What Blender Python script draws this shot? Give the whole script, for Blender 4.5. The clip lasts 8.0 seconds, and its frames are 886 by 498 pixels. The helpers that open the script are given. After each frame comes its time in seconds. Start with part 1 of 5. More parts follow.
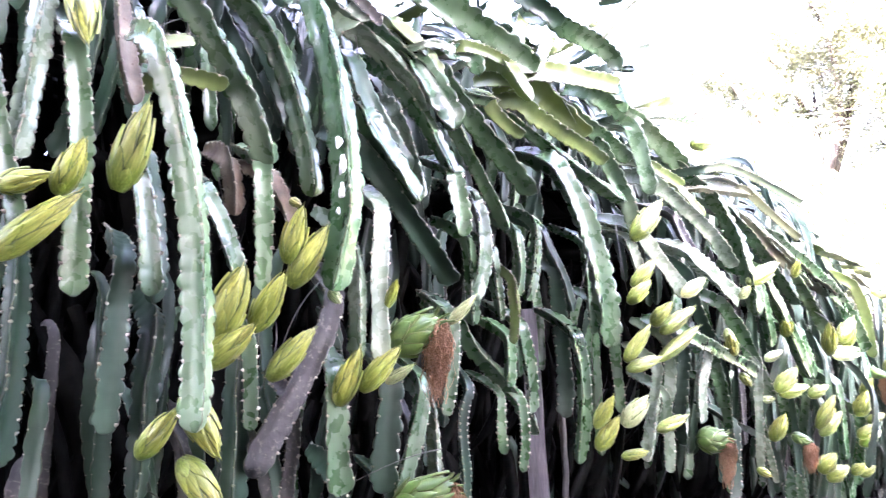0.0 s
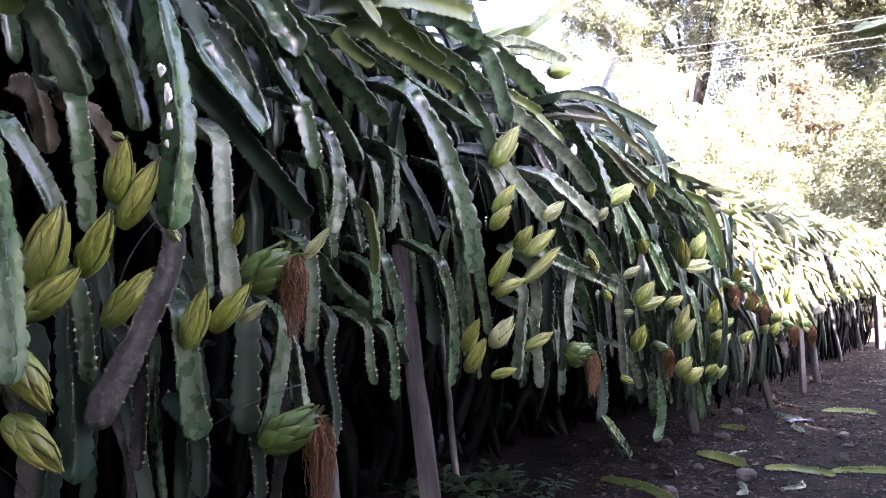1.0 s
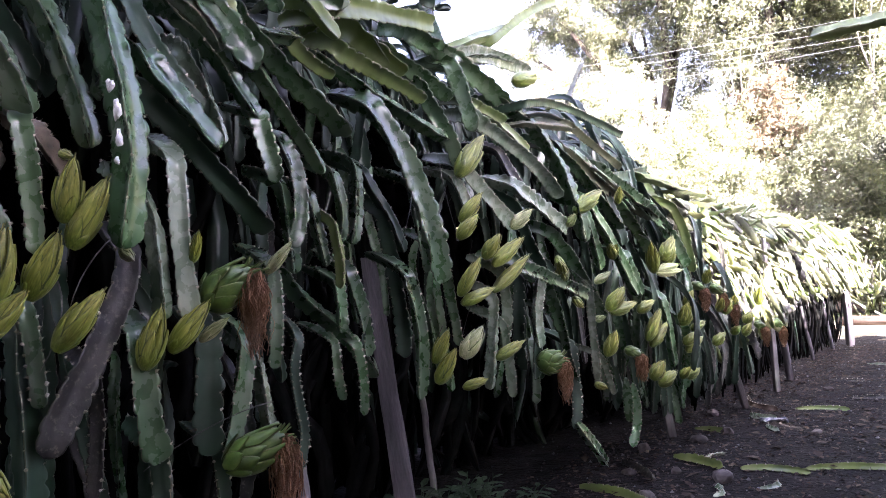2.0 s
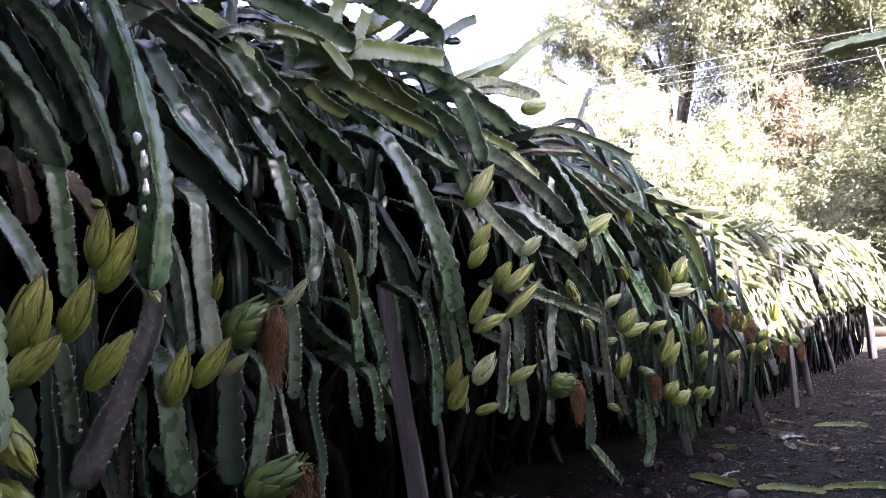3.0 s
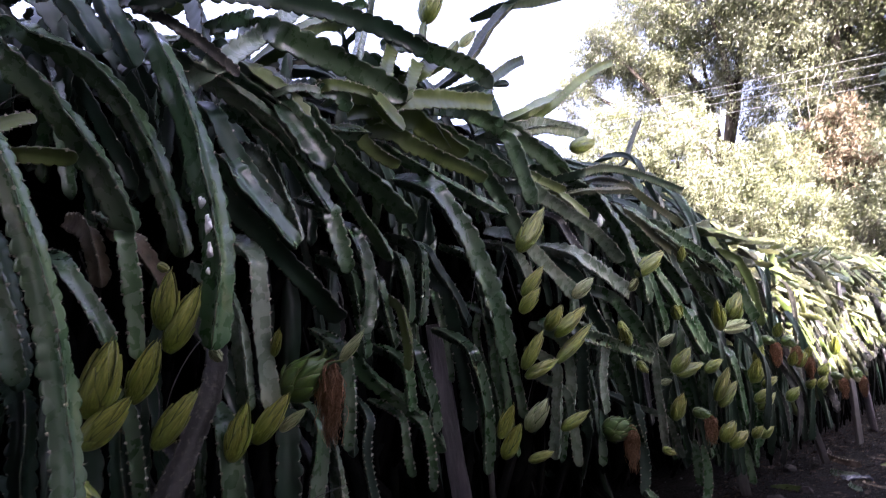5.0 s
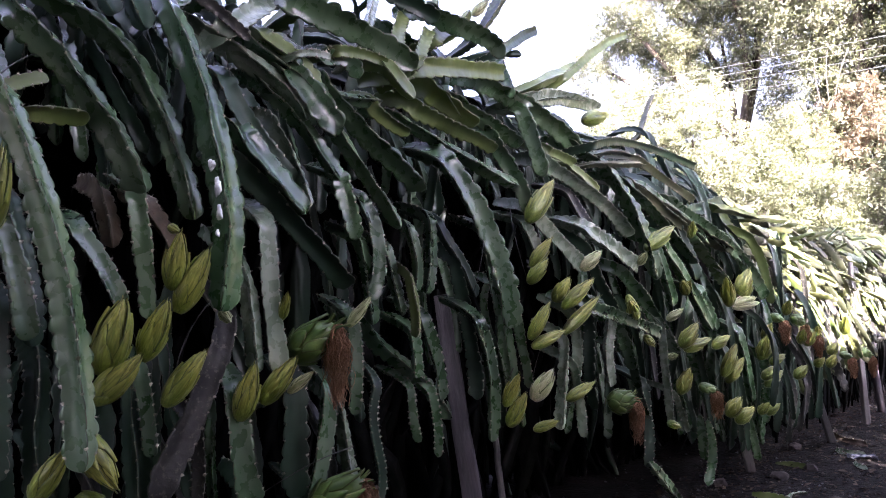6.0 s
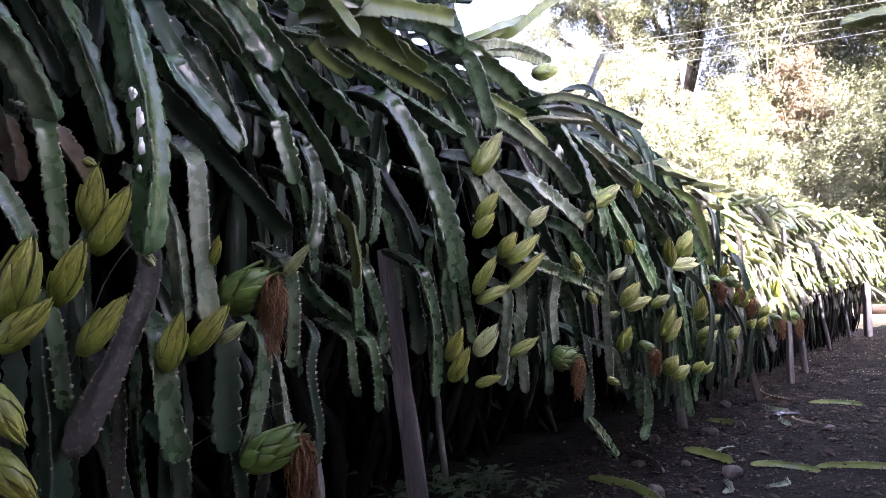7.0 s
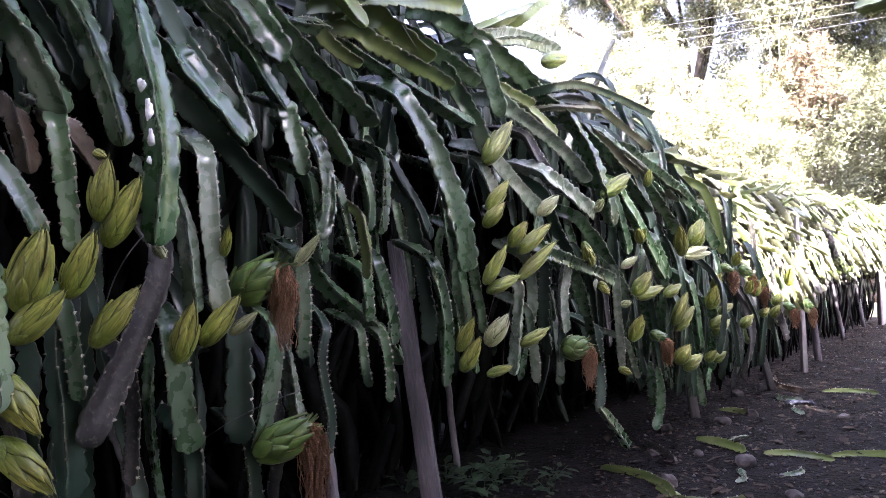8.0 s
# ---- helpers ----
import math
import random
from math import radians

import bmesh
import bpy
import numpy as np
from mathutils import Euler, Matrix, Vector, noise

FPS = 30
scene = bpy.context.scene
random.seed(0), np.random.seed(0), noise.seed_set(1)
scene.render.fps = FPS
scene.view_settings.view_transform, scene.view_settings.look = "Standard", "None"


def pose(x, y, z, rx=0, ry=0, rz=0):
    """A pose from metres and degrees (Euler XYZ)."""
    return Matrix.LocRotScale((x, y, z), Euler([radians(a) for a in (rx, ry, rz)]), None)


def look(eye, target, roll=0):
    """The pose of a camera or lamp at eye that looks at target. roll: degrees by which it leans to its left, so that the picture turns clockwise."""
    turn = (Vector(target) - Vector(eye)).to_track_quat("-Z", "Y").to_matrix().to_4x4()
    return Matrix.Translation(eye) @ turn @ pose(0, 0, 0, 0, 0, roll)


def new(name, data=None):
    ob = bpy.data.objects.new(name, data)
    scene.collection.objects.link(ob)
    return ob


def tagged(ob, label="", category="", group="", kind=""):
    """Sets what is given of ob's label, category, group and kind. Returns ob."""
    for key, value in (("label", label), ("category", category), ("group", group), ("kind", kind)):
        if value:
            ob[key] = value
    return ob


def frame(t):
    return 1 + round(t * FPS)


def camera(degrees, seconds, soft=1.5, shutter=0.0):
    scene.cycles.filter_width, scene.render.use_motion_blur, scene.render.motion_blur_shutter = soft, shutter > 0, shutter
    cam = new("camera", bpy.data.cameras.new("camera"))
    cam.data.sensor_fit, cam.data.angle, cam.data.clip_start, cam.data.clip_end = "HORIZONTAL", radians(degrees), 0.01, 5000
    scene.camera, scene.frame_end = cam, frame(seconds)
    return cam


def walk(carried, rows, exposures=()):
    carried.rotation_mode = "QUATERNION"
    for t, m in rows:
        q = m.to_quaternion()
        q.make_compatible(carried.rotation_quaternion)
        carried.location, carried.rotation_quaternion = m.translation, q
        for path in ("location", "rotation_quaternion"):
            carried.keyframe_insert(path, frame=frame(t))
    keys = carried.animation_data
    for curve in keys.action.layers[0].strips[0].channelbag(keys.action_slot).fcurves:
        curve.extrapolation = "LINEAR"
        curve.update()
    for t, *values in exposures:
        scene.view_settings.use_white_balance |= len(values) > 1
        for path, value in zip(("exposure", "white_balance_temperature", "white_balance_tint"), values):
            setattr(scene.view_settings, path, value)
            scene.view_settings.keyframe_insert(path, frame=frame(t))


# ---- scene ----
cam = camera(66.9, 8.0, soft=0.9, shutter=0.25)
PATH = [
    (0, -0.0581, -0.0922, 0.9996, 97.840, -2.630, 50.878),
    (0.5, 0.0025, -0.0543, 0.9817, 96.401, -1.157, 45.777),
    (1, 0.0000, 0.0000, 0.9500, 93.548, 2.001, 42.350),
    (1.5, 0.0257, 0.0208, 0.9539, 93.508, 3.199, 41.473),
    (1.7, 0.0117, 0.0380, 0.9455, 94.173, 3.808, 40.680),
    (2.8, 0.0549, 0.0045, 0.9679, 95.054, 4.312, 41.018),
    (3, 0.0804, -0.0044, 0.9959, 95.640, 4.488, 42.124),
    (3.5, 0.1014, 0.0151, 1.0348, 96.483, 3.849, 38.539),
    (4, 0.0651, 0.0030, 1.0290, 96.738, 1.783, 40.901),
    (4.5, 0.0698, 0.0028, 1.0794, 99.528, 3.352, 42.583),
    (5, 0.0752, -0.0317, 1.0860, 97.634, 4.400, 45.777),
    (5.2, 0.0844, -0.0372, 1.0843, 96.076, 5.244, 46.512),
    (6.3, 0.0794, -0.0176, 1.0490, 95.485, 2.102, 45.472),
    (6.5, 0.0615, 0.0072, 1.0427, 94.775, 2.045, 43.109),
    (7, 0.0276, 0.0263, 1.0233, 92.402, 2.654, 41.842),
    (7.5, 0.0226, 0.0321, 1.0266, 91.827, 3.158, 42.909),
    (8, 0.0217, 0.0301, 1.0184, 91.728, 3.084, 42.692),
]
EXPOSURES = [(0, 6.80, 5650, 35), (0.3, 6.14, 5650, 35), (0.6, 5.34, 5650, 35), (1, 4.87, 5650, 35), (1.5, 4.83, 5650, 35), (1.7, 4.70, 5650, 35), (3, 4.18, 5650, 35), (3.6, 3.87, 5650, 35), (4.5, 3.53, 5650, 35), (5.2, 3.37, 5650, 35), (6.5, 4.22, 5650, 35), (7, 4.13, 5650, 35), (7.4, 4.47, 5650, 35), (8, 4.57, 5650, 35)]
walk(cam, [(t, pose(x, y, z, rx, ry, rz)) for t, x, y, z, rx, ry, rz in PATH], EXPOSURES)

# ---- light ----
SUN_AZ, SUN_EL = 118.0, 25.0   # degrees from +y towards +x, and above the horizon
world = bpy.data.worlds.new("sky")
scene.world = world
world.use_nodes = True
sky = world.node_tree.nodes.new("ShaderNodeTexSky")
sky.sky_type = "NISHITA"
sky.sun_disc = False
sky.sun_elevation, sky.sun_rotation = radians(SUN_EL), radians(SUN_AZ)
sky.air_density, sky.dust_density, sky.ozone_density = 0.6, 10.0, 0.6
backg = world.node_tree.nodes["Background"]
haze = world.node_tree.nodes.new("ShaderNodeHueSaturation")
haze.inputs["Saturation"].default_value = 0.62
world.node_tree.links.new(sky.outputs[0], haze.inputs["Color"])
world.node_tree.links.new(haze.outputs[0], backg.inputs[0])
backg.inputs[1].default_value = 0.15
sun_data = bpy.data.lights.new("sun", "SUN")
sun_data.energy, sun_data.angle, sun_data.color = 4.0, radians(0.5), (1.0, 0.915, 0.70)
sun = new("sun", sun_data)
_ce = math.cos(radians(SUN_EL))
SUN_DIR = Vector((math.sin(radians(SUN_AZ)) * _ce, math.cos(radians(SUN_AZ)) * _ce, math.sin(radians(SUN_EL))))
sun.matrix_world = look(SUN_DIR * 60, (0, 0, 0))


# ---- materials ----
def mat_new(name):
    m = bpy.data.materials.new(name)
    m.use_nodes = True
    return m, m.node_tree.nodes, m.node_tree.links, m.node_tree.nodes["Principled BSDF"]


def surface(name, colours, scale=8.0, rough=0.6, bump=0.3, fine=60.0, vary=0.25, spec=0.5, depth=0.004, subsurface=0.0, stretch=(1, 1, 1), second=None, second_at=0.62, grainy=0.4):
    """A material of two noise scales: broad patches over a ramp of colours, fine grain in bump and roughness; vary: per object."""
    m, nodes, links, p = mat_new(name)
    tc = nodes.new("ShaderNodeTexCoord")
    mp = nodes.new("ShaderNodeMapping")
    mp.inputs["Scale"].default_value = stretch
    links.new(tc.outputs["Object"], mp.inputs[0])
    info = nodes.new("ShaderNodeObjectInfo")
    shift = nodes.new("ShaderNodeVectorMath")
    shift.operation = "MULTIPLY_ADD"
    links.new(info.outputs["Random"], shift.inputs[0])
    shift.inputs[1].default_value = (37.0, 21.0, 53.0)
    links.new(mp.outputs[0], shift.inputs[2])
    broad = nodes.new("ShaderNodeTexNoise")
    broad.inputs["Scale"].default_value, broad.inputs["Detail"].default_value = scale, 5
    links.new(shift.outputs[0], broad.inputs["Vector"])
    ramp = nodes.new("ShaderNodeValToRGB")
    els = ramp.color_ramp.elements
    els[0].position, els[1].position = 0.3, 0.72
    els[0].color, els[1].color = (*colours[0], 1), (*colours[-1], 1)
    for n, c in enumerate(colours[1:-1]):
        e = els.new(0.3 + 0.42 * (n + 1) / (len(colours) - 1))
        e.color = (*c, 1)
    links.new(broad.outputs["Fac"], ramp.inputs[0])
    grain = nodes.new("ShaderNodeTexNoise")
    grain.inputs["Scale"].default_value, grain.inputs["Detail"].default_value = fine, 6
    links.new(shift.outputs[0], grain.inputs["Vector"])
    hsv = nodes.new("ShaderNodeHueSaturation")
    val = nodes.new("ShaderNodeMapRange")
    links.new(info.outputs["Random"], val.inputs[0])
    val.inputs["To Min"].default_value, val.inputs["To Max"].default_value = 1 - vary, 1 + vary
    gv = nodes.new("ShaderNodeMapRange")
    links.new(grain.outputs["Fac"], gv.inputs[0])
    gv.inputs["To Min"].default_value, gv.inputs["To Max"].default_value = 1 - grainy, 1 + grainy
    mul = nodes.new("ShaderNodeMath")
    mul.operation = "MULTIPLY"
    links.new(val.outputs[0], mul.inputs[0])
    links.new(gv.outputs[0], mul.inputs[1])
    links.new(mul.outputs[0], hsv.inputs["Value"])
    out = ramp.outputs[0]
    if second:
        blot = nodes.new("ShaderNodeTexNoise")
        blot.inputs["Scale"].default_value, blot.inputs["Detail"].default_value = scale * 4.0, 8
        blot.inputs["Roughness"].default_value = 0.7
        links.new(shift.outputs[0], blot.inputs["Vector"])
        cut = nodes.new("ShaderNodeMapRange")
        cut.inputs["From Min"].default_value, cut.inputs["From Max"].default_value = second_at, second_at + 0.07
        links.new(blot.outputs["Fac"], cut.inputs[0])
        mix = nodes.new("ShaderNodeMix")
        mix.data_type = "RGBA"
        links.new(cut.outputs[0], mix.inputs["Factor"])
        links.new(out, mix.inputs["A"])
        mix.inputs["B"].default_value = (*second, 1)
        out = mix.outputs["Result"]
    links.new(out, hsv.inputs["Color"])
    links.new(hsv.outputs[0], p.inputs["Base Color"])
    rr = nodes.new("ShaderNodeMapRange")
    links.new(grain.outputs["Fac"], rr.inputs[0])
    rr.inputs["To Min"].default_value, rr.inputs["To Max"].default_value = rough - 0.12, min(1, rough + 0.15)
    links.new(rr.outputs[0], p.inputs["Roughness"])
    p.inputs["Specular IOR Level"].default_value = spec
    if subsurface:
        p.inputs["Subsurface Weight"].default_value = subsurface
        p.inputs["Subsurface Radius"].default_value = (0.01, 0.02, 0.005)
    if bump:
        b = nodes.new("ShaderNodeBump")
        b.inputs["Strength"].default_value, b.inputs["Distance"].default_value = bump, depth
        links.new(grain.outputs["Fac"], b.inputs["Height"])
        links.new(b.outputs[0], p.inputs["Normal"])
    return m


STEM = surface("stem_skin", [(0.017, 0.047, 0.015), (0.042, 0.090, 0.036), (0.11, 0.160, 0.092)], 5, 0.27, 0.10, 30, 0.35, 0.7, second=(0.15, 0.14, 0.09), second_at=0.74, grainy=0.16)
# Paler, yellower copy of stem_skin: the sun on the far row, put into colour.
STEM_SUN = surface("sunlit_stem_skin", [(0.11, 0.125, 0.045), (0.185, 0.195, 0.08), (0.28, 0.28, 0.14)], 9, 0.36, 0.12, 40, 0.25, 0.55, grainy=0.18)
# Darker copy of stem_skin, with shade put into the colour.
STEM_DARK = surface("shade_dark_stem_skin", [(0.009, 0.024, 0.012), (0.019, 0.042, 0.024), (0.042, 0.070, 0.044)], 5, 0.36, 0.10, 30, 0.35, 0.4, second=(0.085, 0.085, 0.06), second_at=0.74, grainy=0.14)
STEM_PALE = surface("pale_stem_skin", [(0.10, 0.145, 0.095), (0.165, 0.21, 0.145), (0.24, 0.275, 0.20)], 11, 0.26, 0.12, 34, 0.2, 0.8, second=(0.33, 0.30, 0.23), second_at=0.77, grainy=0.14)
# Lighter copy of stem_skin: stronger light on some near stems, put into colour.
STEM_LIGHT = surface("lit_green_stem_skin", [(0.036, 0.078, 0.030), (0.070, 0.125, 0.055), (0.130, 0.190, 0.110)], 5, 0.27, 0.10, 30, 0.25, 0.7, second=(0.17, 0.15, 0.10), second_at=0.76, grainy=0.14)
STEM_DRY = surface("dry_tan_stem_skin", [(0.05, 0.040, 0.025), (0.11, 0.085, 0.055), (0.20, 0.165, 0.115)], 18, 0.6, 0.5, 50, 0.2, 0.35, second=(0.06, 0.035, 0.02), second_at=0.58, grainy=0.35)
STEM_DULL = surface("dull_olive_stem_skin", [(0.030, 0.036, 0.016), (0.060, 0.066, 0.032), (0.115, 0.115, 0.065)], 8, 0.4, 0.12, 40, 0.3, 0.5, grainy=0.2)
STEM_ARM = surface("olive_arm_skin", [(0.040, 0.058, 0.020), (0.062, 0.082, 0.030), (0.095, 0.115, 0.05)], 6, 0.4, 0.10, 38, 0.2, 0.5, grainy=0.14)
STEM_OLD = surface("old_stem_bark", [(0.008, 0.0085, 0.007), (0.022, 0.021, 0.018), (0.055, 0.050, 0.042)], 16, 0.45, 0.8, 40, 0.25, 0.5, second=(0.11, 0.10, 0.08), second_at=0.56, grainy=0.5)
STEM_YOUNG = surface("young_stem_skin", [(0.070, 0.105, 0.026), (0.12, 0.16, 0.042), (0.175, 0.21, 0.07)], 8, 0.36, 0.10, 36, 0.2, 0.5, second=(0.20, 0.17, 0.07), second_at=0.70, grainy=0.15)
MARGIN = surface("stem_margin", [(0.030, 0.045, 0.022), (0.075, 0.080, 0.046), (0.17, 0.15, 0.10)], 38, 0.5, 0.3, 120, 0.2, 0.5, grainy=0.25)
AREOLE = surface("areole_felt", [(0.10, 0.09, 0.062), (0.27, 0.25, 0.19), (0.50, 0.47, 0.38)], 60, 0.8, 0.4, 200, 0.2, 0.3)
BUD = surface("bud_skin", [(0.135, 0.155, 0.020), (0.22, 0.23, 0.034), (0.35, 0.345, 0.078)], 5, 0.36, 0.10, 22, 0.18, 0.5, subsurface=0.08, stretch=(3, 3, 0.35), grainy=0.22)
BUD_EDGE = surface("bud_scale_edge", [(0.050, 0.070, 0.012), (0.075, 0.095, 0.018), (0.11, 0.12, 0.03)], 30, 0.5, 0.1, 90, 0.2, 0.4, grainy=0.2)
BUD_PALE = surface("pale_bud_skin", [(0.20, 0.24, 0.09), (0.31, 0.34, 0.16), (0.45, 0.47, 0.27)], 5, 0.4, 0.10, 22, 0.15, 0.5, subsurface=0.1, stretch=(3, 3, 0.35), grainy=0.22)
FRUIT = surface("unripe_fruit_skin", [(0.038, 0.085, 0.012), (0.068, 0.125, 0.020), (0.12, 0.18, 0.036)], 4, 0.34, 0.1, 30, 0.15, 0.6, subsurface=0.08, grainy=0.2)
DRY = surface("dry_flower", [(0.10, 0.045, 0.022), (0.30, 0.155, 0.08), (0.55, 0.37, 0.23)], 60, 0.85, 0.6, 150, 0.2, 0.2, stretch=(1, 1, 0.25))
# Dark soil taken down to near black, with the path's shade in the colour.
SOIL = surface("shade_dark_soil", [(0.0023, 0.0016, 0.0014), (0.0052, 0.0036, 0.0032), (0.014, 0.0098, 0.0086)], 4.5, 0.9, 1.0, 38, 0.0, 0.2, depth=0.025, second=(0.038, 0.029, 0.026), second_at=0.61)
# Near black: the shade inside and under the rows is put into this colour.
TANGLE = surface("shade_black_stem", [(0.002, 0.0025, 0.002), (0.0045, 0.005, 0.0045), (0.010, 0.010, 0.009)], 6, 0.85, 0.4, 45, 0.2, 0.06)
BANK = surface("bank_undergrowth", [(0.05, 0.06, 0.025), (0.10, 0.11, 0.045), (0.17, 0.16, 0.08)], 1.2, 0.9, 0.8, 9, 0.0, 0.2, depth=0.05)
# Dry earth past the shaded path, its colour lifted for the sun there.
EARTH_SUN = surface("sunlit_dry_earth", [(0.09, 0.085, 0.045), (0.16, 0.14, 0.09), (0.26, 0.23, 0.17)], 1.5, 0.9, 0.6, 20, 0.0, 0.2, depth=0.02)
SAP = surface("dried_white_sap", [(0.55, 0.55, 0.52), (0.70, 0.70, 0.68), (0.82, 0.82, 0.80)], 30, 0.5, 0.3, 120, 0.05, 0.5)
WOOD = surface("weathered_wood", [(0.045, 0.042, 0.046), (0.090, 0.084, 0.092), (0.16, 0.15, 0.158)], 5, 0.85, 0.7, 60, 0.2, 0.2, stretch=(3, 3, 0.35))
LOG = surface("reddish_log_bark", [(0.035, 0.022, 0.016), (0.08, 0.058, 0.044), (0.15, 0.118, 0.095)], 5, 0.85, 0.8, 60, 0.2, 0.2, stretch=(3, 3, 0.35))
WOOD_PALE = surface("pale_weathered_wood", [(0.09, 0.085, 0.085), (0.17, 0.16, 0.155), (0.26, 0.245, 0.235)], 5, 0.85, 0.7, 60, 0.2, 0.2, stretch=(3, 3, 0.35))
STONE = surface("stone", [(0.035, 0.029, 0.027), (0.075, 0.064, 0.060), (0.14, 0.125, 0.115)], 12, 0.85, 0.7, 70, 0.3, 0.25)
GRIT = surface("pale_grit", [(0.10, 0.10, 0.105), (0.18, 0.18, 0.185), (0.28, 0.275, 0.27)], 12, 0.8, 0.5, 70, 0.3, 0.25)
LITTER = surface("dry_leaf", [(0.022, 0.013, 0.009), (0.055, 0.036, 0.024), (0.15, 0.12, 0.085)], 14, 0.8, 0.4, 80, 0.4, 0.25)
WEED = surface("weed_leaf", [(0.04, 0.075, 0.035), (0.07, 0.12, 0.06), (0.11, 0.17, 0.09)], 14, 0.4, 0.2, 80, 0.3, 0.5)
LEAF = surface("tree_leaf", [(0.075, 0.09, 0.036), (0.145, 0.162, 0.07), (0.26, 0.27, 0.14)], 0.8, 0.36, 0.0, 9, 0.2, 0.6)
LEAF_DARK = surface("bush_leaf", [(0.075, 0.085, 0.045), (0.15, 0.158, 0.09), (0.27, 0.278, 0.175)], 0.9, 0.32, 0.0, 9, 0.2, 0.8)
LEAF_SHADE = surface("shade_tree_leaf", [(0.03, 0.045, 0.02), (0.05, 0.075, 0.03), (0.08, 0.11, 0.05)], 0.9, 0.5, 0.0, 9, 0.15, 0.4)
# Near-black leaf: the shade of a hollow put into the colour.
LEAF_HOLLOW = surface("hollow_shade_leaf", [(0.016, 0.019, 0.011), (0.030, 0.033, 0.019), (0.055, 0.058, 0.034)], 0.9, 0.5, 0.0, 9, 0.15, 0.4)
LEAF_BROWN = surface("brown_leaf", [(0.08, 0.058, 0.034), (0.14, 0.105, 0.065), (0.22, 0.175, 0.115)], 1.5, 0.7, 0.0, 9, 0.15, 0.3)
BARK = surface("tree_bark", [(0.05, 0.04, 0.03), (0.10, 0.085, 0.07), (0.17, 0.15, 0.13)], 4, 0.9, 0.8, 30, 0.2, 0.2, depth=0.02, stretch=(2, 2, 0.4))
BARK_PALE = surface("pale_bark", [(0.07, 0.062, 0.052), (0.12, 0.11, 0.095), (0.20, 0.19, 0.17)], 5, 0.8, 0.5, 30, 0.2, 0.3, stretch=(2, 2, 0.4))
WIRE = surface("wire_sheath", [(0.25, 0.25, 0.25), (0.35, 0.35, 0.35), (0.45, 0.45, 0.45)], 9, 0.5, 0.0, 60, 0.1, 0.5)
PLASTIC = surface("blue_grey_plastic", [(0.012, 0.014, 0.024), (0.028, 0.031, 0.05), (0.08, 0.085, 0.11)], 30, 0.4, 0.4, 90, 0.1, 0.5)


def let_through(m, share):
    """Turns a leaf material into a thin leaf that passes part of the light."""
    nodes, links = m.node_tree.nodes, m.node_tree.links
    p, out = nodes["Principled BSDF"], nodes["Material Output"]
    back = nodes.new("ShaderNodeBsdfTranslucent")
    mix = nodes.new("ShaderNodeMixShader")
    mix.inputs[0].default_value = share
    links.new(p.inputs["Base Color"].links[0].from_socket, back.inputs["Color"])
    links.new(p.outputs[0], mix.inputs[1])
    links.new(back.outputs[0], mix.inputs[2])
    links.new(mix.outputs[0], out.inputs["Surface"])


def greener_foot(m, foot):
    """Along a bud or scale, the skin turns from a deep green foot to its own colour at the tip."""
    nodes, links = m.node_tree.nodes, m.node_tree.links
    p = nodes["Principled BSDF"]
    skin = p.inputs["Base Color"].links[0].from_socket
    tc, xyz, way, mix = nodes.new("ShaderNodeTexCoord"), nodes.new("ShaderNodeSeparateXYZ"), nodes.new("ShaderNodeMapRange"), nodes.new("ShaderNodeMix")
    links.new(tc.outputs["Object"], xyz.inputs[0])
    links.new(xyz.outputs["Z"], way.inputs[0])
    way.inputs["From Min"].default_value, way.inputs["From Max"].default_value = 0.05, 0.75
    mix.data_type, mix.blend_type = "RGBA", "MULTIPLY"
    mix.inputs["B"].default_value = (*foot, 1)
    turn = nodes.new("ShaderNodeMath")
    turn.operation = "SUBTRACT"
    turn.inputs[0].default_value = 1.0
    links.new(way.outputs[0], turn.inputs[1])
    links.new(turn.outputs[0], mix.inputs["Factor"])
    links.new(skin, mix.inputs["A"])
    links.new(mix.outputs["Result"], p.inputs["Base Color"])


for _m in (BUD, BUD_EDGE):
    greener_foot(_m, (0.48, 0.64, 0.5))


for _m in (LEAF, LEAF_DARK, LEAF_BROWN, LEAF_SHADE, LEAF_HOLLOW, WEED):
    let_through(_m, 0.4)


# ---- mesh helpers ----
def mesh_of(name, verts, faces, mats, indices=None, smooth=True, flat=None):
    me = bpy.data.meshes.new(name)
    me.from_pydata([tuple(v) for v in verts], [], faces)
    for m in mats:
        me.materials.append(m)
    if indices is not None:
        me.polygons.foreach_set("material_index", list(indices))
    me.polygons.foreach_set("use_smooth", [smooth and (flat is None or i != flat) for i in (indices if indices is not None else [0] * len(me.polygons))])
    me.update()
    return me


def thing(name, place, label, category, group="", kind=""):
    ob = new(name)
    ob.empty_display_size = 0.1
    ob.location = place
    return tagged(ob, label, category, group, kind)


def under(name, me, parent, m, label=""):
    """A mesh object under a thing or part, at the pose m in the parent's own space."""
    ob = new(name, me)
    ob.parent = parent
    ob.matrix_basis = m
    return tagged(ob, label)


def bezier(p0, p1, p2, p3, n):
    u = np.linspace(0, 1, n)[:, None]
    return (1 - u) ** 3 * p0 + 3 * u * (1 - u) ** 2 * p1 + 3 * u * u * (1 - u) * p2 + u ** 3 * p3


def even(points, gap):
    """The same line, cut into even steps."""
    d = np.r_[0, np.cumsum(np.linalg.norm(np.diff(points, axis=0), axis=1))]
    n = max(6, int(d[-1] / gap))
    at = np.linspace(0, d[-1], n + 1)
    return np.stack([np.interp(at, d, points[:, k]) for k in range(3)], 1), d[-1]


def frames_along(line, twist0, twist1):
    """Two cross axes at each point of a line, carried along without spin, then twisted."""
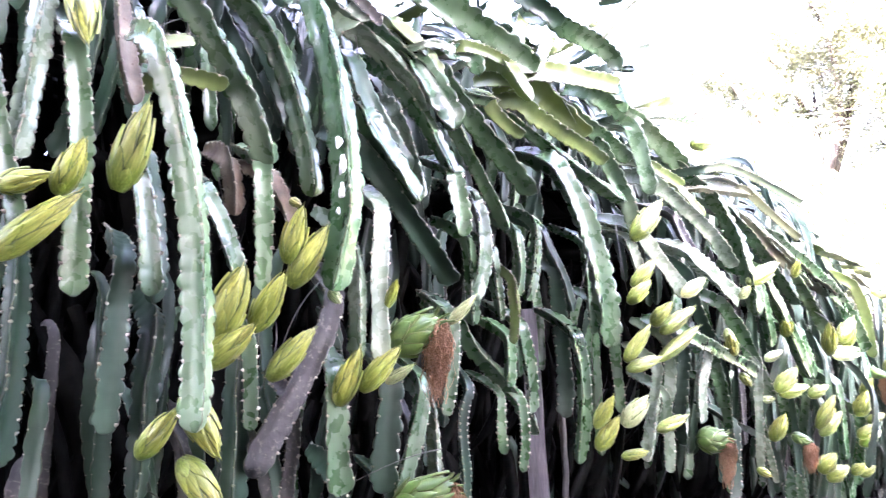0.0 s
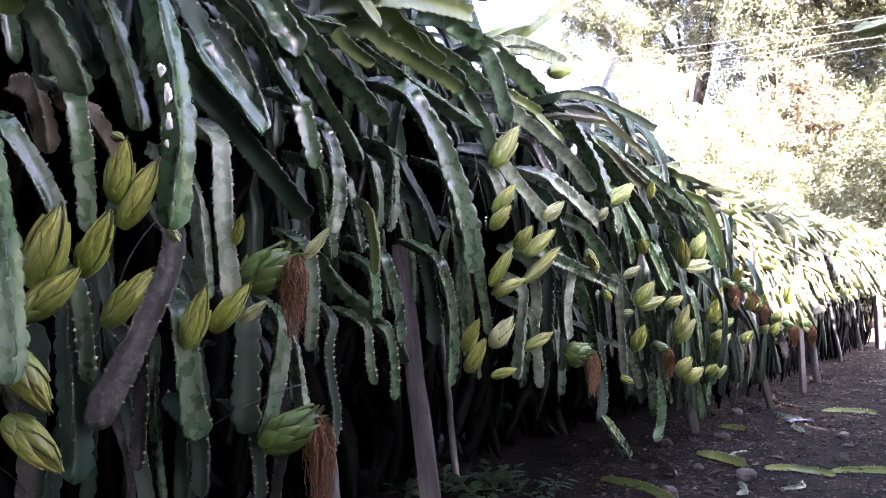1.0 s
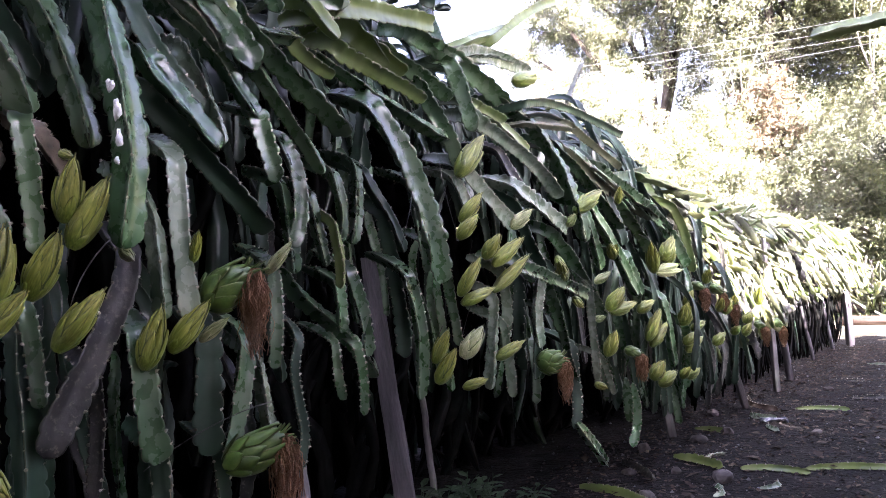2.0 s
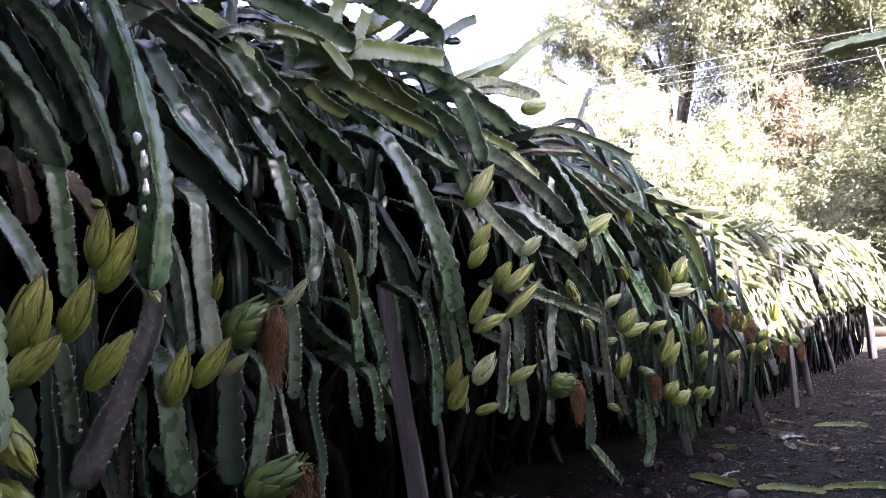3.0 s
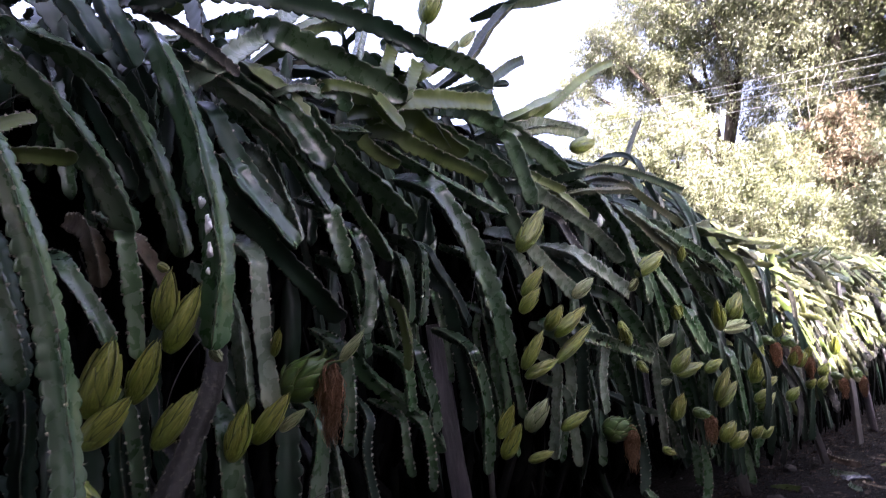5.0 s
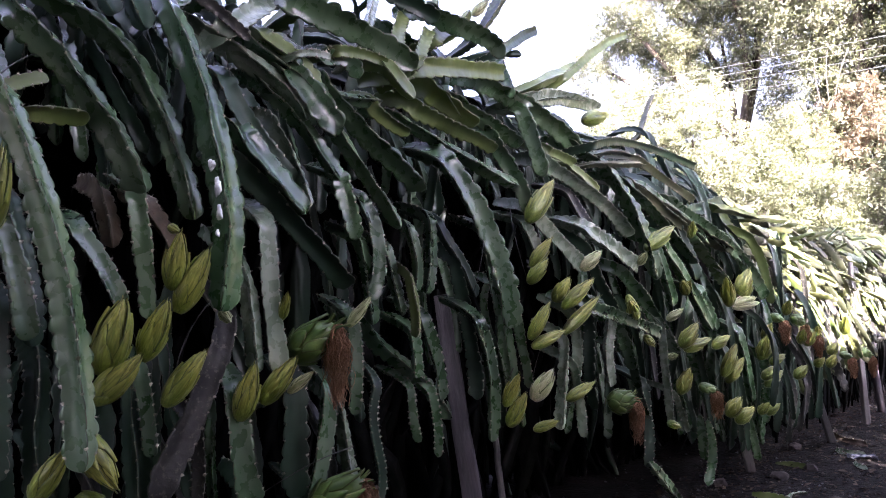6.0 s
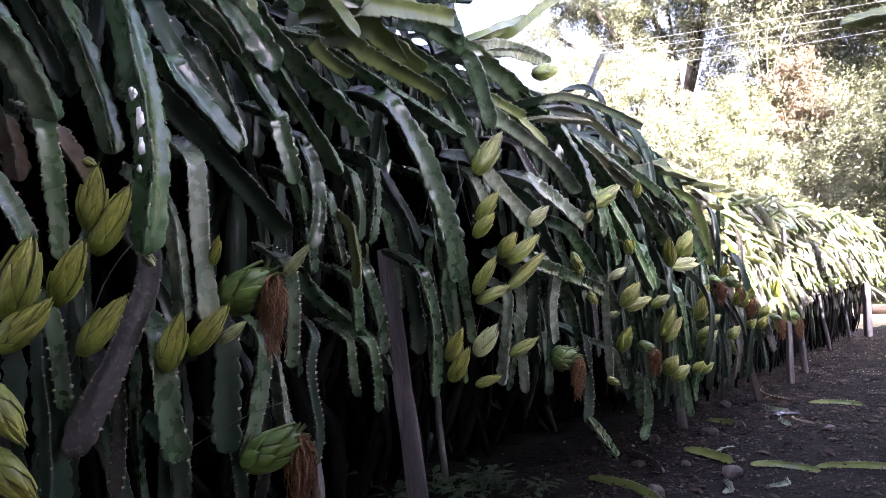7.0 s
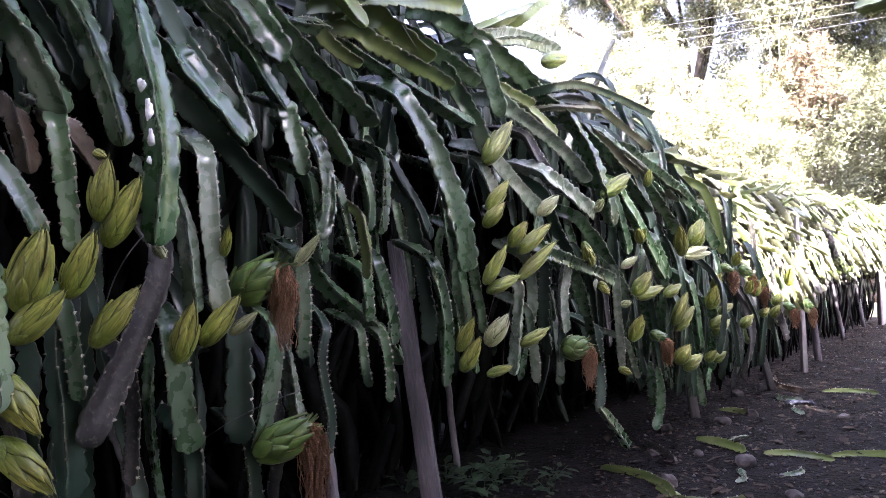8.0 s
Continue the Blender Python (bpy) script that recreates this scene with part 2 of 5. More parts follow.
    tan = np.gradient(line, axis=0)
    tan /= np.linalg.norm(tan, axis=1)[:, None]
    ref = np.array([0.0, 1.0, 0.0])
    a = ref - tan[0] * (ref @ tan[0])
    a /= np.linalg.norm(a)
    first, second = [], []
    for t in tan:
        a = a - t * (a @ t)
        a /= np.linalg.norm(a)
        first.append(a)
        second.append(np.cross(t, a))
    first, second = np.array(first), np.array(second)
    w = np.linspace(twist0, twist1, len(line))[:, None]
    return first * np.cos(w) + second * np.sin(w), second * np.cos(w) - first * np.sin(w)


def limb(p0, p1, r0, r1, seed, sides=8):
    r = random.Random(seed)
    a, b = np.array(p0, float), np.array(p1, float)
    mid = (a + b) / 2 + np.array([r.gauss(0, 0.12), r.gauss(0, 0.12), r.uniform(0, 0.15)]) * np.linalg.norm(b - a)
    line = bezier(a, a * 0.4 + mid * 0.6, mid * 0.6 + b * 0.4, b, 9)
    fx, fy = frames_along(line, 0, 0)
    verts, faces = [], []
    for i in range(9):
        w = r0 + (r1 - r0) * i / 8
        for j in range(sides):
            t = 2 * math.pi * j / sides
            verts.append(tuple(line[i] + (fx[i] * math.cos(t) + fy[i] * math.sin(t)) * w * (1 + 0.08 * r.uniform(-1, 1))))
    for i in range(8):
        for j in range(sides):
            k = (j + 1) % sides
            faces.append((i * sides + j, i * sides + k, (i + 1) * sides + k, (i + 1) * sides + j))
    faces += [tuple(range(sides))[::-1], tuple(range(8 * sides, 9 * sides))]
    return verts, faces


RIB = [(0.25, -60), (0.48, -12), (0.80, -4.5), (0.985, -1.8), (0.985, 1.8), (0.80, 4.5), (0.48, 12)]   # radius share and angle over one rib
RIB_LOW = [(0.30, -60), (0.97, -3.5), (0.97, 3.5)]


def stem_meshes(name, line, radius, seed, skin, steps=4, twist=(0.0, 0.6), node=0.042, low=False, spines=True):
    """A three-winged climbing-cactus stem along a line: shallow lobes along thin corky margins, a crease at each node, rounded tip, areoles in the notches."""
    rng = random.Random(seed)
    line, length = even(np.array(line, float), node / steps)
    a, b = frames_along(line, *twist)
    n = len(line)
    s = np.linspace(0, length, n)
    swell = 1 + 0.07 * np.sin(s * rng.uniform(5, 11) + rng.uniform(0, 6)) + 0.03 * np.sin(s * rng.uniform(17, 29) + rng.uniform(0, 6))
    tip = np.clip((length - s) / min(0.05, radius * 1.1), 0.0, 1.0)
    base = np.clip(s / 0.09, 0.0, 1.0)
    end = np.sqrt(np.clip(1 - (1 - tip) ** 2, 0.03, 1)) * (0.35 + 0.65 * np.sqrt(base))
    kind = RIB_LOW if low else RIB
    margin = 1 if low else 3
    deep = rng.uniform(0.13, 0.27) if not low else 0.34
    ribs = []
    for k in range(3):
        start = rng.randrange(steps) / steps
        along = np.arange(n) / steps + start
        ph = along % 1.0
        teeth = np.array([rng.uniform(0.55, 1.35) for _ in range(int(n / steps) + 3)])
        lobe = np.abs(np.sin(np.pi * ph ** 1.45)) ** 0.55
        scallop = 1 - deep * 0.85 + deep * teeth[np.floor(along + 1e-6).astype(int)] * lobe
        scallop *= 1 + 0.03 * np.sin(s * rng.uniform(20, 40) + rng.uniform(0, 6))
        wide, wave, lag = rng.uniform(0.9, 1.08), rng.uniform(14, 30), rng.uniform(0, 6)
        for share, deg in kind:
            if share > 0.9:
                r = wide * scallop * share
            elif share > 0.7:
                r = wide * share * (0.80 + 0.20 * scallop)
            else:
                r = share * (0.955 + 0.045 * lobe)
            plump = 1.0 if share > 0.9 or low else 0.86 + 0.14 * lobe
            ang = radians(120 * k) + radians(deg) * (plump if abs(deg) < 59 else 1.0)
            if share > 0.7:
                ang = ang + 0.10 * share * np.sin(s * wave + lag) + 0.05 * np.sin(s * wave * 2.7 + lag * 2)
            r = radius * swell * end * r
            ribs.append(r[:, None] * (a * np.cos(ang)[:, None] + b * np.sin(ang)[:, None] if np.ndim(ang) else a * math.cos(ang) + b * math.sin(ang)))
    w = len(ribs)
    verts = (line[None] + np.array(ribs)).transpose(1, 0, 2).reshape(-1, 3)
    per = len(kind)
    faces, index = [], []
    for i in range(n - 1):
        for j in range(w):
            k = (j + 1) % w
            faces.append((i * w + j, i * w + k, (i + 1) * w + k, (i + 1) * w + j))
            index.append(1 if j % per == margin else 0)
    faces += [tuple(range(w))[::-1], tuple(range((n - 1) * w, n * w))]
    index += [0, 0]
    if low == 2:
        return mesh_of(name, verts, faces, [skin, MARGIN], index, flat=1)
    av, af, off = [], [], len(verts)
    for k in range(3):
        j = k * per + margin
        ring = np.array(ribs[j]) + np.array(ribs[j + 1])
        size = np.linalg.norm(ring, axis=1)
        for i in range(2, n - 2):
            if size[i] < size[i - 1] and size[i] <= size[i + 1] and rng.random() < 0.8:
                out = ring[i] / (size[i] + 1e-9)
                c = line[i] + ring[i] * 0.5
                t = line[i + 1] - line[i]
                t /= np.linalg.norm(t)
                side = np.cross(out, t)
                h = rng.uniform(0.004, 0.0078) if spines else rng.uniform(0.0015, 0.004)
                o = len(av)
                av += [c + t * h * 0.8, c + side * h * 0.7, c - t * h * 0.8, c - side * h * 0.7, c + out * h * 1.1 - t * h * 0.3]
                af += [(o, o + 1, o + 4), (o + 1, o + 2, o + 4), (o + 2, o + 3, o + 4), (o + 3, o, o + 4)]
                for q in range(3 if spines else 0):
                    d = out + side * rng.uniform(-0.8, 0.8) + t * rng.uniform(-0.7, 0.7)
                    o = len(av)
                    av += [c + side * 0.0007, c - side * 0.0007, c + t * 0.0009, c + d * rng.uniform(0.006, 0.011)]
                    af += [(o, o + 1, o + 3), (o + 1, o + 2, o + 3), (o + 2, o, o + 3)]
    verts = list(map(tuple, verts)) + av
    faces += [tuple(k + off for k in f) for f in af]
    return mesh_of(name, verts, faces, [skin, MARGIN, AREOLE], index + [2] * len(af), flat=1)


# ---- the ground: one sheet with a wooded bank behind ----
def ground_height(x, y):
    bank = max(0.0, y - 15.5 + 0.25 * x)
    rise = 0.42 * bank if bank < 40 else 16.8 + 0.05 * (bank - 40)
    near = max(0.0, 1 - max(0, y - 9) / 8)
    n1 = noise.noise(Vector((x * 0.9, y * 0.9, 3.1))) * 0.03 + noise.noise(Vector((x * 4.0, y * 4.0, 7.7))) * 0.012
    n2 = noise.noise(Vector((x * 14.0, y * 14.0, 1.3))) * 0.010 if near > 0 else 0
    return rise + n1 + n2 * near - 0.005


def graded(fine0, fine1, step, far):
    inner = list(np.arange(fine0, fine1 + 1e-6, step))
    lo, hi, d = [], [], step
    a, b = fine0, fine1
    while b < far or a > -far:
        d *= 1.35
        a, b = a - d, b + d
        lo.append(a), hi.append(b)
    return lo[::-1] + inner + hi


def build_ground():
    xs, ys = graded(-3.2, 2.4, 0.045, 400), graded(-1.0, 12.5, 0.06, 400)
    verts = [(x, y, ground_height(x, y)) for y in ys for x in xs]
    w = len(xs)
    faces = [(j * w + i, j * w + i + 1, (j + 1) * w + i + 1, (j + 1) * w + i) for j in range(len(ys) - 1) for i in range(w - 1)]
    kinds = []
    for f in faces:
        x, y = (sum(verts[k][n] for k in f) / 4 for n in (0, 1))
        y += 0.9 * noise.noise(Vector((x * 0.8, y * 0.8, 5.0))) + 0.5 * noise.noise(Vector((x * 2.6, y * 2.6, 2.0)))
        # Dark soil gives way to the sunlit colour where the path's shade ends.
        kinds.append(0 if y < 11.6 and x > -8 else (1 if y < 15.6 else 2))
    tagged(new("ground", mesh_of("ground", verts, faces, [SOIL, EARTH_SUN, BANK], kinds)), "dark bare soil path beside the cactus row, shade put into its colour, strewn with litter", "ground", kind="structure")


build_ground()

# ---- the row of plants ----
FACE = -1.45


def crest(y):
    """Height of the row's back line."""
    return 2.28 if y < 1.8 else (2.28 - 0.63 * (y - 1.8) / 3.6 if y < 5.4 else 1.65)


PLANTS = []
for k in range(-1, 10):
    PLANTS.append(thing("dragon_fruit_plant", (-2.15, 0.6 + 1.2 * k, 0.0), "sprawling green dragon fruit cactus draped over its trellis", "cactus plant", "row of dragon fruit plants"))


def plant_at(y):
    return PLANTS[max(0, min(len(PLANTS) - 1, round((y - 0.6) / 1.2) + 1))]


def put_stem(meshes, place, turn=0.0, lean=0.0, size=1.0, roll=0.0, label=""):
    par = plant_at(place[1])
    m = pose(place[0] - par.location.x, place[1] - par.location.y, place[2], lean, roll, turn) @ Matrix.Scale(size, 4)
    ob = under("stem", meshes[0], par, m, label)
    return ob


def arc(reach, drop, rise=0.06, drift=0.0, wave=0.02, seed=0):
    """A stem that leaves the origin along +x, rises a little, bends over and hangs."""
    rng = random.Random(seed)
    p = bezier(np.array([0, 0, 0.0]), np.array([reach * 0.55, drift * 0.2, rise]), np.array([reach * 1.05, drift * 0.6, rise * 0.5 - drop * 0.25]), np.array([reach, drift, -drop]), 60)
    u = np.linspace(0, 1, 60)
    p[:, 1] += wave * np.sin(u * rng.uniform(3, 7) + rng.uniform(0, 6)) * u
    p[:, 0] += wave * np.sin(u * rng.uniform(3, 7) + rng.uniform(0, 6)) * u
    return p


rng = random.Random(11)
# Mostly the dark copy, so the fill behind the skin looks shaded.
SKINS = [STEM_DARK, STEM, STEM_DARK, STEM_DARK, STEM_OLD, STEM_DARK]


def hem(y):
    """Height at which the hanging stems end."""
    return float(np.interp(y, (-1, 0.9, 1.15, 1.7, 2.1, 2.8, 3.6, 4.4, 5.3, 6.2, 7.0, 9.0), (0.1, 0.15, 0.70, 0.66, 0.55, 0.40, 0.16, 0.16, 0.45, 0.60, 0.66, 0.72)))


def variants(count, make, low, seed, skins=SKINS):
    out = []
    for k in range(count):
        r = random.Random(seed + k)
        line = make(r)
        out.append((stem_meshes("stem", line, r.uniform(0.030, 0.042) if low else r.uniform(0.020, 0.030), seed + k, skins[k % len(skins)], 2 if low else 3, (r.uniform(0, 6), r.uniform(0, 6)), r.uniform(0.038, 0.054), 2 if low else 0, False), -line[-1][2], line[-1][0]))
    return out


def make_roof(r):
    return arc(r.uniform(0.35, 0.75), r.uniform(0.3, 0.65), r.uniform(-0.02, 0.07), r.uniform(-0.2, 0.2), 0.05, r.random())


def make_hang(r):
    return arc(r.uniform(0.03, 0.20), r.uniform(0.5, 1.05), r.uniform(0.0, 0.06), r.uniform(-0.15, 0.15), 0.05, r.random())


def make_shoot(r):
    n, l = r.uniform(-0.3, 0.3), r.uniform(0.15, 0.4)
    return bezier(np.array([0, 0, 0.0]), np.array([l * 0.3, n * 0.3, l * 0.25]), np.array([l * 0.6, n, l * 0.45]), np.array([l * 0.9, n * 1.6, l * r.uniform(0.2, 0.7)]), 40)


# Near roof and hanging stems lean on the dark copy for their shade.
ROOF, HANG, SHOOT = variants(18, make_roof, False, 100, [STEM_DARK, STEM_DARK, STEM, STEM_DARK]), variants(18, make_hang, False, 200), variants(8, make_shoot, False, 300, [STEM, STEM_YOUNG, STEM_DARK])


def blade(reach, drop, drift, bend):
    """A short stiff stem, almost straight, that bends down a little."""
    end = np.array([reach, drift, -drop])
    return bezier(np.zeros(3), end * 0.33 + (0, 0, bend), end * 0.67 + (0, 0, bend), end, 30)


def make_short_roof(r):
    return blade(r.uniform(0.22, 0.55), r.uniform(0.08, 0.40), r.uniform(-0.15, 0.25), r.uniform(-0.01, 0.06))


def make_short_hang(r):
    return blade(r.uniform(0.02, 0.20), r.uniform(0.25, 0.55), r.uniform(-0.10, 0.14), r.uniform(0.0, 0.03))


# Far blades take paler, yellower skins, the sun there put into the colour.
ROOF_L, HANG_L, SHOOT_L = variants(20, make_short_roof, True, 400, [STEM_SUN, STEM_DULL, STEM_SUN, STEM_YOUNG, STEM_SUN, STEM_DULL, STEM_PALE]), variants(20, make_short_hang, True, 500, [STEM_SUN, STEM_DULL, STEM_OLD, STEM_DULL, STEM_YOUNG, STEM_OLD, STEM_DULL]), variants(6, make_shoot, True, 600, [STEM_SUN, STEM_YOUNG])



def back_of(y, z):
    """How far behind the face the row's skin lies at a height."""
    over = max(0.0, z + (2.28 - crest(y)) * 0.8 - 1.3)
    return 0.38 * over * over


def fill_row():
    y = -1.5
    while y < 10.9:
        low = y > 4.8
        own = y < 3.2      # this stretch has its skin of single stems, set out below
        c = crest(y)
        step = 0.1
        for _ in range(7 if own else (7 if not low else 18)):
            # Past y 4.1 the roof switches to the skins coloured for sun.
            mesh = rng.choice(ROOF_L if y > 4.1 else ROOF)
            z = c - (rng.uniform(0.0, 0.35) if not low else 0.75 * rng.random() ** 1.3)
            size = rng.uniform(0.8, 1.05) if not low else rng.uniform(0.5, 0.9)
            x = FACE - (0.20 if own else 0.02) - back_of(y, z - mesh[1] * size) - rng.uniform(0.0, 0.25) - mesh[2] * size
            put_stem(mesh, (x, y + rng.uniform(0, step), z), rng.uniform(-25, 20) if not low else rng.uniform(-35, 75), rng.uniform(-6, 6), size)
        for _ in range((1 if rng.random() < 0.6 else 0) if 1.1 < y < 2.5 else (2 if own else (5 if y < 4.8 else 10))):
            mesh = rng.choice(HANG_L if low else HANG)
            size = rng.uniform(0.75, 1.1) if not low else rng.uniform(0.5, 0.95)
            z = min(hem(y) + abs(rng.gauss(0, 0.22)) + mesh[1] * size, c - 0.12)
            x = FACE - (0.18 if own else 0.06) - back_of(y, z) - rng.uniform(0.0, 0.38)
            put_stem(mesh, (x, y + rng.uniform(0, step), z), rng.uniform(-70, 70), rng.uniform(-5, 5), size)
        for _ in range(5 if low else 2):
            put_stem(rng.choice(SHOOT_L if low else SHOOT), (rng.uniform(-2.3, -1.75) if y < 2.4 else rng.uniform(-2.4, -1.75 if low else -1.95), y + rng.uniform(0, step), c - (rng.uniform(0.12, 0.32) if low else 0.2)), rng.uniform(-180, 180), rng.uniform(-25, 10), rng.uniform(0.5, 1.0) if y < 3.4 else rng.uniform(0.35, 0.65))
        y += step


fill_row()


def tangle(name, count, seed, x0, y0, y1, top, label, across=0.3, sway=0.07, thick=1.0):
    """The shaded inside of a row: old stems that nobody could count, in one mesh, the shade put into their near-black
    colour. They climb from the soil, hang and lie across the wires.
    """
    g = np.random.default_rng(seed)
    verts, faces, index = [], [], []
    for k in range(count):
        y = g.uniform(y0, y1)
        c = top(y)
        lying = g.random() < across
        if lying:
            p = np.array([x0 + g.uniform(-0.75, -0.05), y, c - g.uniform(0.22, 0.44)])
            d = np.array([g.uniform(-0.35, 0.25), g.uniform(-0.6, 0.6), g.uniform(-0.15, 0.02)])
        else:
            p = np.array([x0 + g.uniform(-0.95, -0.30), y, (c - 0.8) * g.random() ** (1.0 if k % 2 else 2.2)])
            d = np.array([g.uniform(-0.12, 0.12), g.uniform(-0.2, 0.2), g.uniform(0.5, 0.75)])
        bend = g.normal(size=3) * sway
        r = g.uniform(0.025, 0.05) * thick
        o, n = len(verts), 5
        t0 = g.uniform(0, 6)
        u = np.cross(d, (0.3, 1, 0.2))
        u /= np.linalg.norm(u)
        w = np.cross(d, u)
        w /= np.linalg.norm(w)
        for i in range(n + 1):
            v = i / n
            q = p + d * v + bend * math.sin(math.pi * v)
            rr = r * (0.85 + 0.25 * g.random()) * (0.4 if i in (0, n) else 1)
            for j in range(3):
                a = t0 + v + 2.094 * j
                verts.append(tuple(q + (u * math.cos(a) + w * math.sin(a)) * rr))
        for i in range(n):
            for j in range(3):
                m = (j + 1) % 3
                faces.append((o + i * 3 + j, o + i * 3 + m, o + i * 3 + 3 + m, o + i * 3 + 3 + j))
                index.append(1 if k % 23 == 0 else 0)
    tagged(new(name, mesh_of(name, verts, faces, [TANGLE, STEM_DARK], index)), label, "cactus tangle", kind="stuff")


tangle("old_stem_tangle", 8500, 5, -2.05, -1.8, 11.0, crest, "tangle of old cactus stems inside the row, coloured near black for its shade")
# Unseen tangle added behind the row, to stop light leaking through from the back.
tangle("far_row", 2200, 6, -4.6, -2.5, 12.5, lambda y: 2.1, "dark tangle of stems added behind the row to block light from the back")

# Out-of-view filling of the neighbouring row, tall and dense to cut the low sun.
tangle("shaded_row", 5000, 7, 2.75, -8.0, 11.2, lambda y: 2.75, "near-black filling added inside the neighbouring cactus row to block low light")

# Deepens the shade under the far row with near-black trunks.
tangle("old_trunk_tangle", 700, 8, -1.60, 5.0, 10.8, lambda y: 0.92, "bare cactus trunks crowded under the row, coloured near black for the shade", 0.0, 0.02, 0.5)


OUTWARD = np.array([0.72, -0.66, 0.2])


def draped_stem(p0, p1, p2, p3, radius, skin, seed):
    """A stem along one smooth bend from its joint p0 to its tip p3, one rib or, on some, the hollow between two turned to the path."""
    r = random.Random(seed * 7 + 1)
    par = plant_at((p0[1] + p3[1]) / 2)
    o = np.array(par.location)
    line = bezier(*[np.array(p) - o for p in (p0, p1, p2, p3)], 60)
    back = line[0] - line[6]
    back *= min(0.12, 0.4 * np.linalg.norm(line[-1] - line[0])) / np.linalg.norm(back)
    if p3[2] < p0[2]:
        back = back * 0.45 + np.array([0.0, 0.0, 0.05])
    deep = np.array([-0.17, 0.0, 0.0])   # the joint end goes on a little, back among the other stems
    if p0[2] > 0.6:
        line = np.concatenate([bezier(line[0] + back + deep, line[0] + back * 0.7 + deep * 0.4, line[0] + back * 0.35, line[0], 14)[:-1], line])
    a, b = frames_along(line, 0, 0)
    t = math.atan2(OUTWARD @ b[len(line) - 30], OUTWARD @ a[len(line) - 30]) + r.choice((-1, 1)) * r.uniform(0.1, 0.65) + (1.05 if r.random() < 0.25 else 0)
    body = stem_meshes("stem", line, radius, seed + 900, skin, 6, (t - 0.15, t + r.uniform(-0.3, 0.5)), min(0.05, radius * r.uniform(0.95, 1.15)))
    under("stem", body, par, Matrix.Identity(4))


draped_stem((-1.262, 0.218, 1.477), (-1.240, 0.296, 1.268), (-1.254, 0.336, 1.047), (-1.250, 0.333, 0.823), 0.0328, STEM_LIGHT, 0)
draped_stem((-1.507, 0.288, 1.751), (-1.472, 0.390, 1.644), (-1.440, 0.451, 1.508), (-1.432, 0.515, 1.373), 0.0400, STEM_LIGHT, 1)
draped_stem((-1.558, 0.338, 1.834), (-1.539, 0.562, 1.793), (-1.445, 0.588, 1.512), (-1.450, 0.629, 1.320), 0.0375, STEM_LIGHT, 2)
draped_stem((-1.506, 0.609, 1.852), (-1.404, 0.655, 1.617), (-1.380, 0.720, 1.359), (-1.390, 0.665, 1.101), 0.0419, STEM, 3)
draped_stem((-1.450, 0.259, 1.315), (-1.450, 0.281, 1.227), (-1.450, 0.299, 1.138), (-1.450, 0.298, 1.047), 0.0278, STEM_DARK, 4)
draped_stem((-1.447, 0.253, 1.566), (-1.451, 0.275, 1.584), (-1.453, 0.300, 1.597), (-1.455, 0.329, 1.602), 0.0175, STEM_YOUNG, 5)
draped_stem((-1.439, 0.295, 1.523), (-1.440, 0.331, 1.529), (-1.440, 0.367, 1.529), (-1.439, 0.403, 1.526), 0.0233, STEM_YOUNG, 6)
draped_stem((-1.451, 0.502, 1.350), (-1.450, 0.516, 1.264), (-1.450, 0.525, 1.177), (-1.450, 0.525, 1.090), 0.0259, STEM_LIGHT, 7)
draped_stem((-1.481, 0.441, 1.360), (-1.480, 0.451, 1.325), (-1.480, 0.456, 1.289), (-1.480, 0.460, 1.253), 0.0272, STEM_DRY, 8)
draped_stem((-1.481, 0.540, 1.343), (-1.480, 0.564, 1.312), (-1.480, 0.585, 1.278), (-1.480, 0.604, 1.243), 0.0253, STEM_DRY, 9)
draped_stem((-1.460, 0.387, 1.276), (-1.460, 0.425, 1.231), (-1.460, 0.450, 1.178), (-1.460, 0.466, 1.121), 0.0255, STEM, 10)
draped_stem((-1.540, 0.702, 1.838), (-1.521, 0.810, 1.790), (-1.500, 0.918, 1.733), (-1.469, 0.964, 1.620), 0.0324, STEM_PALE, 11)
draped_stem((-1.489, 0.052, 1.620), (-1.466, 0.049, 1.510), (-1.452, 0.044, 1.400), (-1.450, 0.037, 1.288), 0.0256, STEM_PALE, 12)
draped_stem((-1.470, 0.109, 1.530), (-1.447, 0.144, 1.373), (-1.449, 0.146, 1.211), (-1.450, 0.157, 1.050), 0.0279, STEM_LIGHT, 13)
draped_stem((-1.430, 0.242, 1.282), (-1.430, 0.261, 1.209), (-1.430, 0.276, 1.135), (-1.430, 0.285, 1.060), 0.0277, STEM_LIGHT, 14)
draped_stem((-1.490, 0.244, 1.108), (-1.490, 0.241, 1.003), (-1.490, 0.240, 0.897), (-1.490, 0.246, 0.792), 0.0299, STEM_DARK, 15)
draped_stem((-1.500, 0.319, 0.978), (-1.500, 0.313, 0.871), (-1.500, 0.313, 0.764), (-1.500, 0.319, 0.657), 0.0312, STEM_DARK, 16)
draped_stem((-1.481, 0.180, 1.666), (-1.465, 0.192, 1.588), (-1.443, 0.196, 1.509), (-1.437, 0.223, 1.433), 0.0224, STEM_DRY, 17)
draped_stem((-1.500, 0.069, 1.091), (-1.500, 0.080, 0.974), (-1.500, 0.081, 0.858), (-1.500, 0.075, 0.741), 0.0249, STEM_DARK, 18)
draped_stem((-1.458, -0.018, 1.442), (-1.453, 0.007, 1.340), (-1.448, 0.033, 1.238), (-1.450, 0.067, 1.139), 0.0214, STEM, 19)
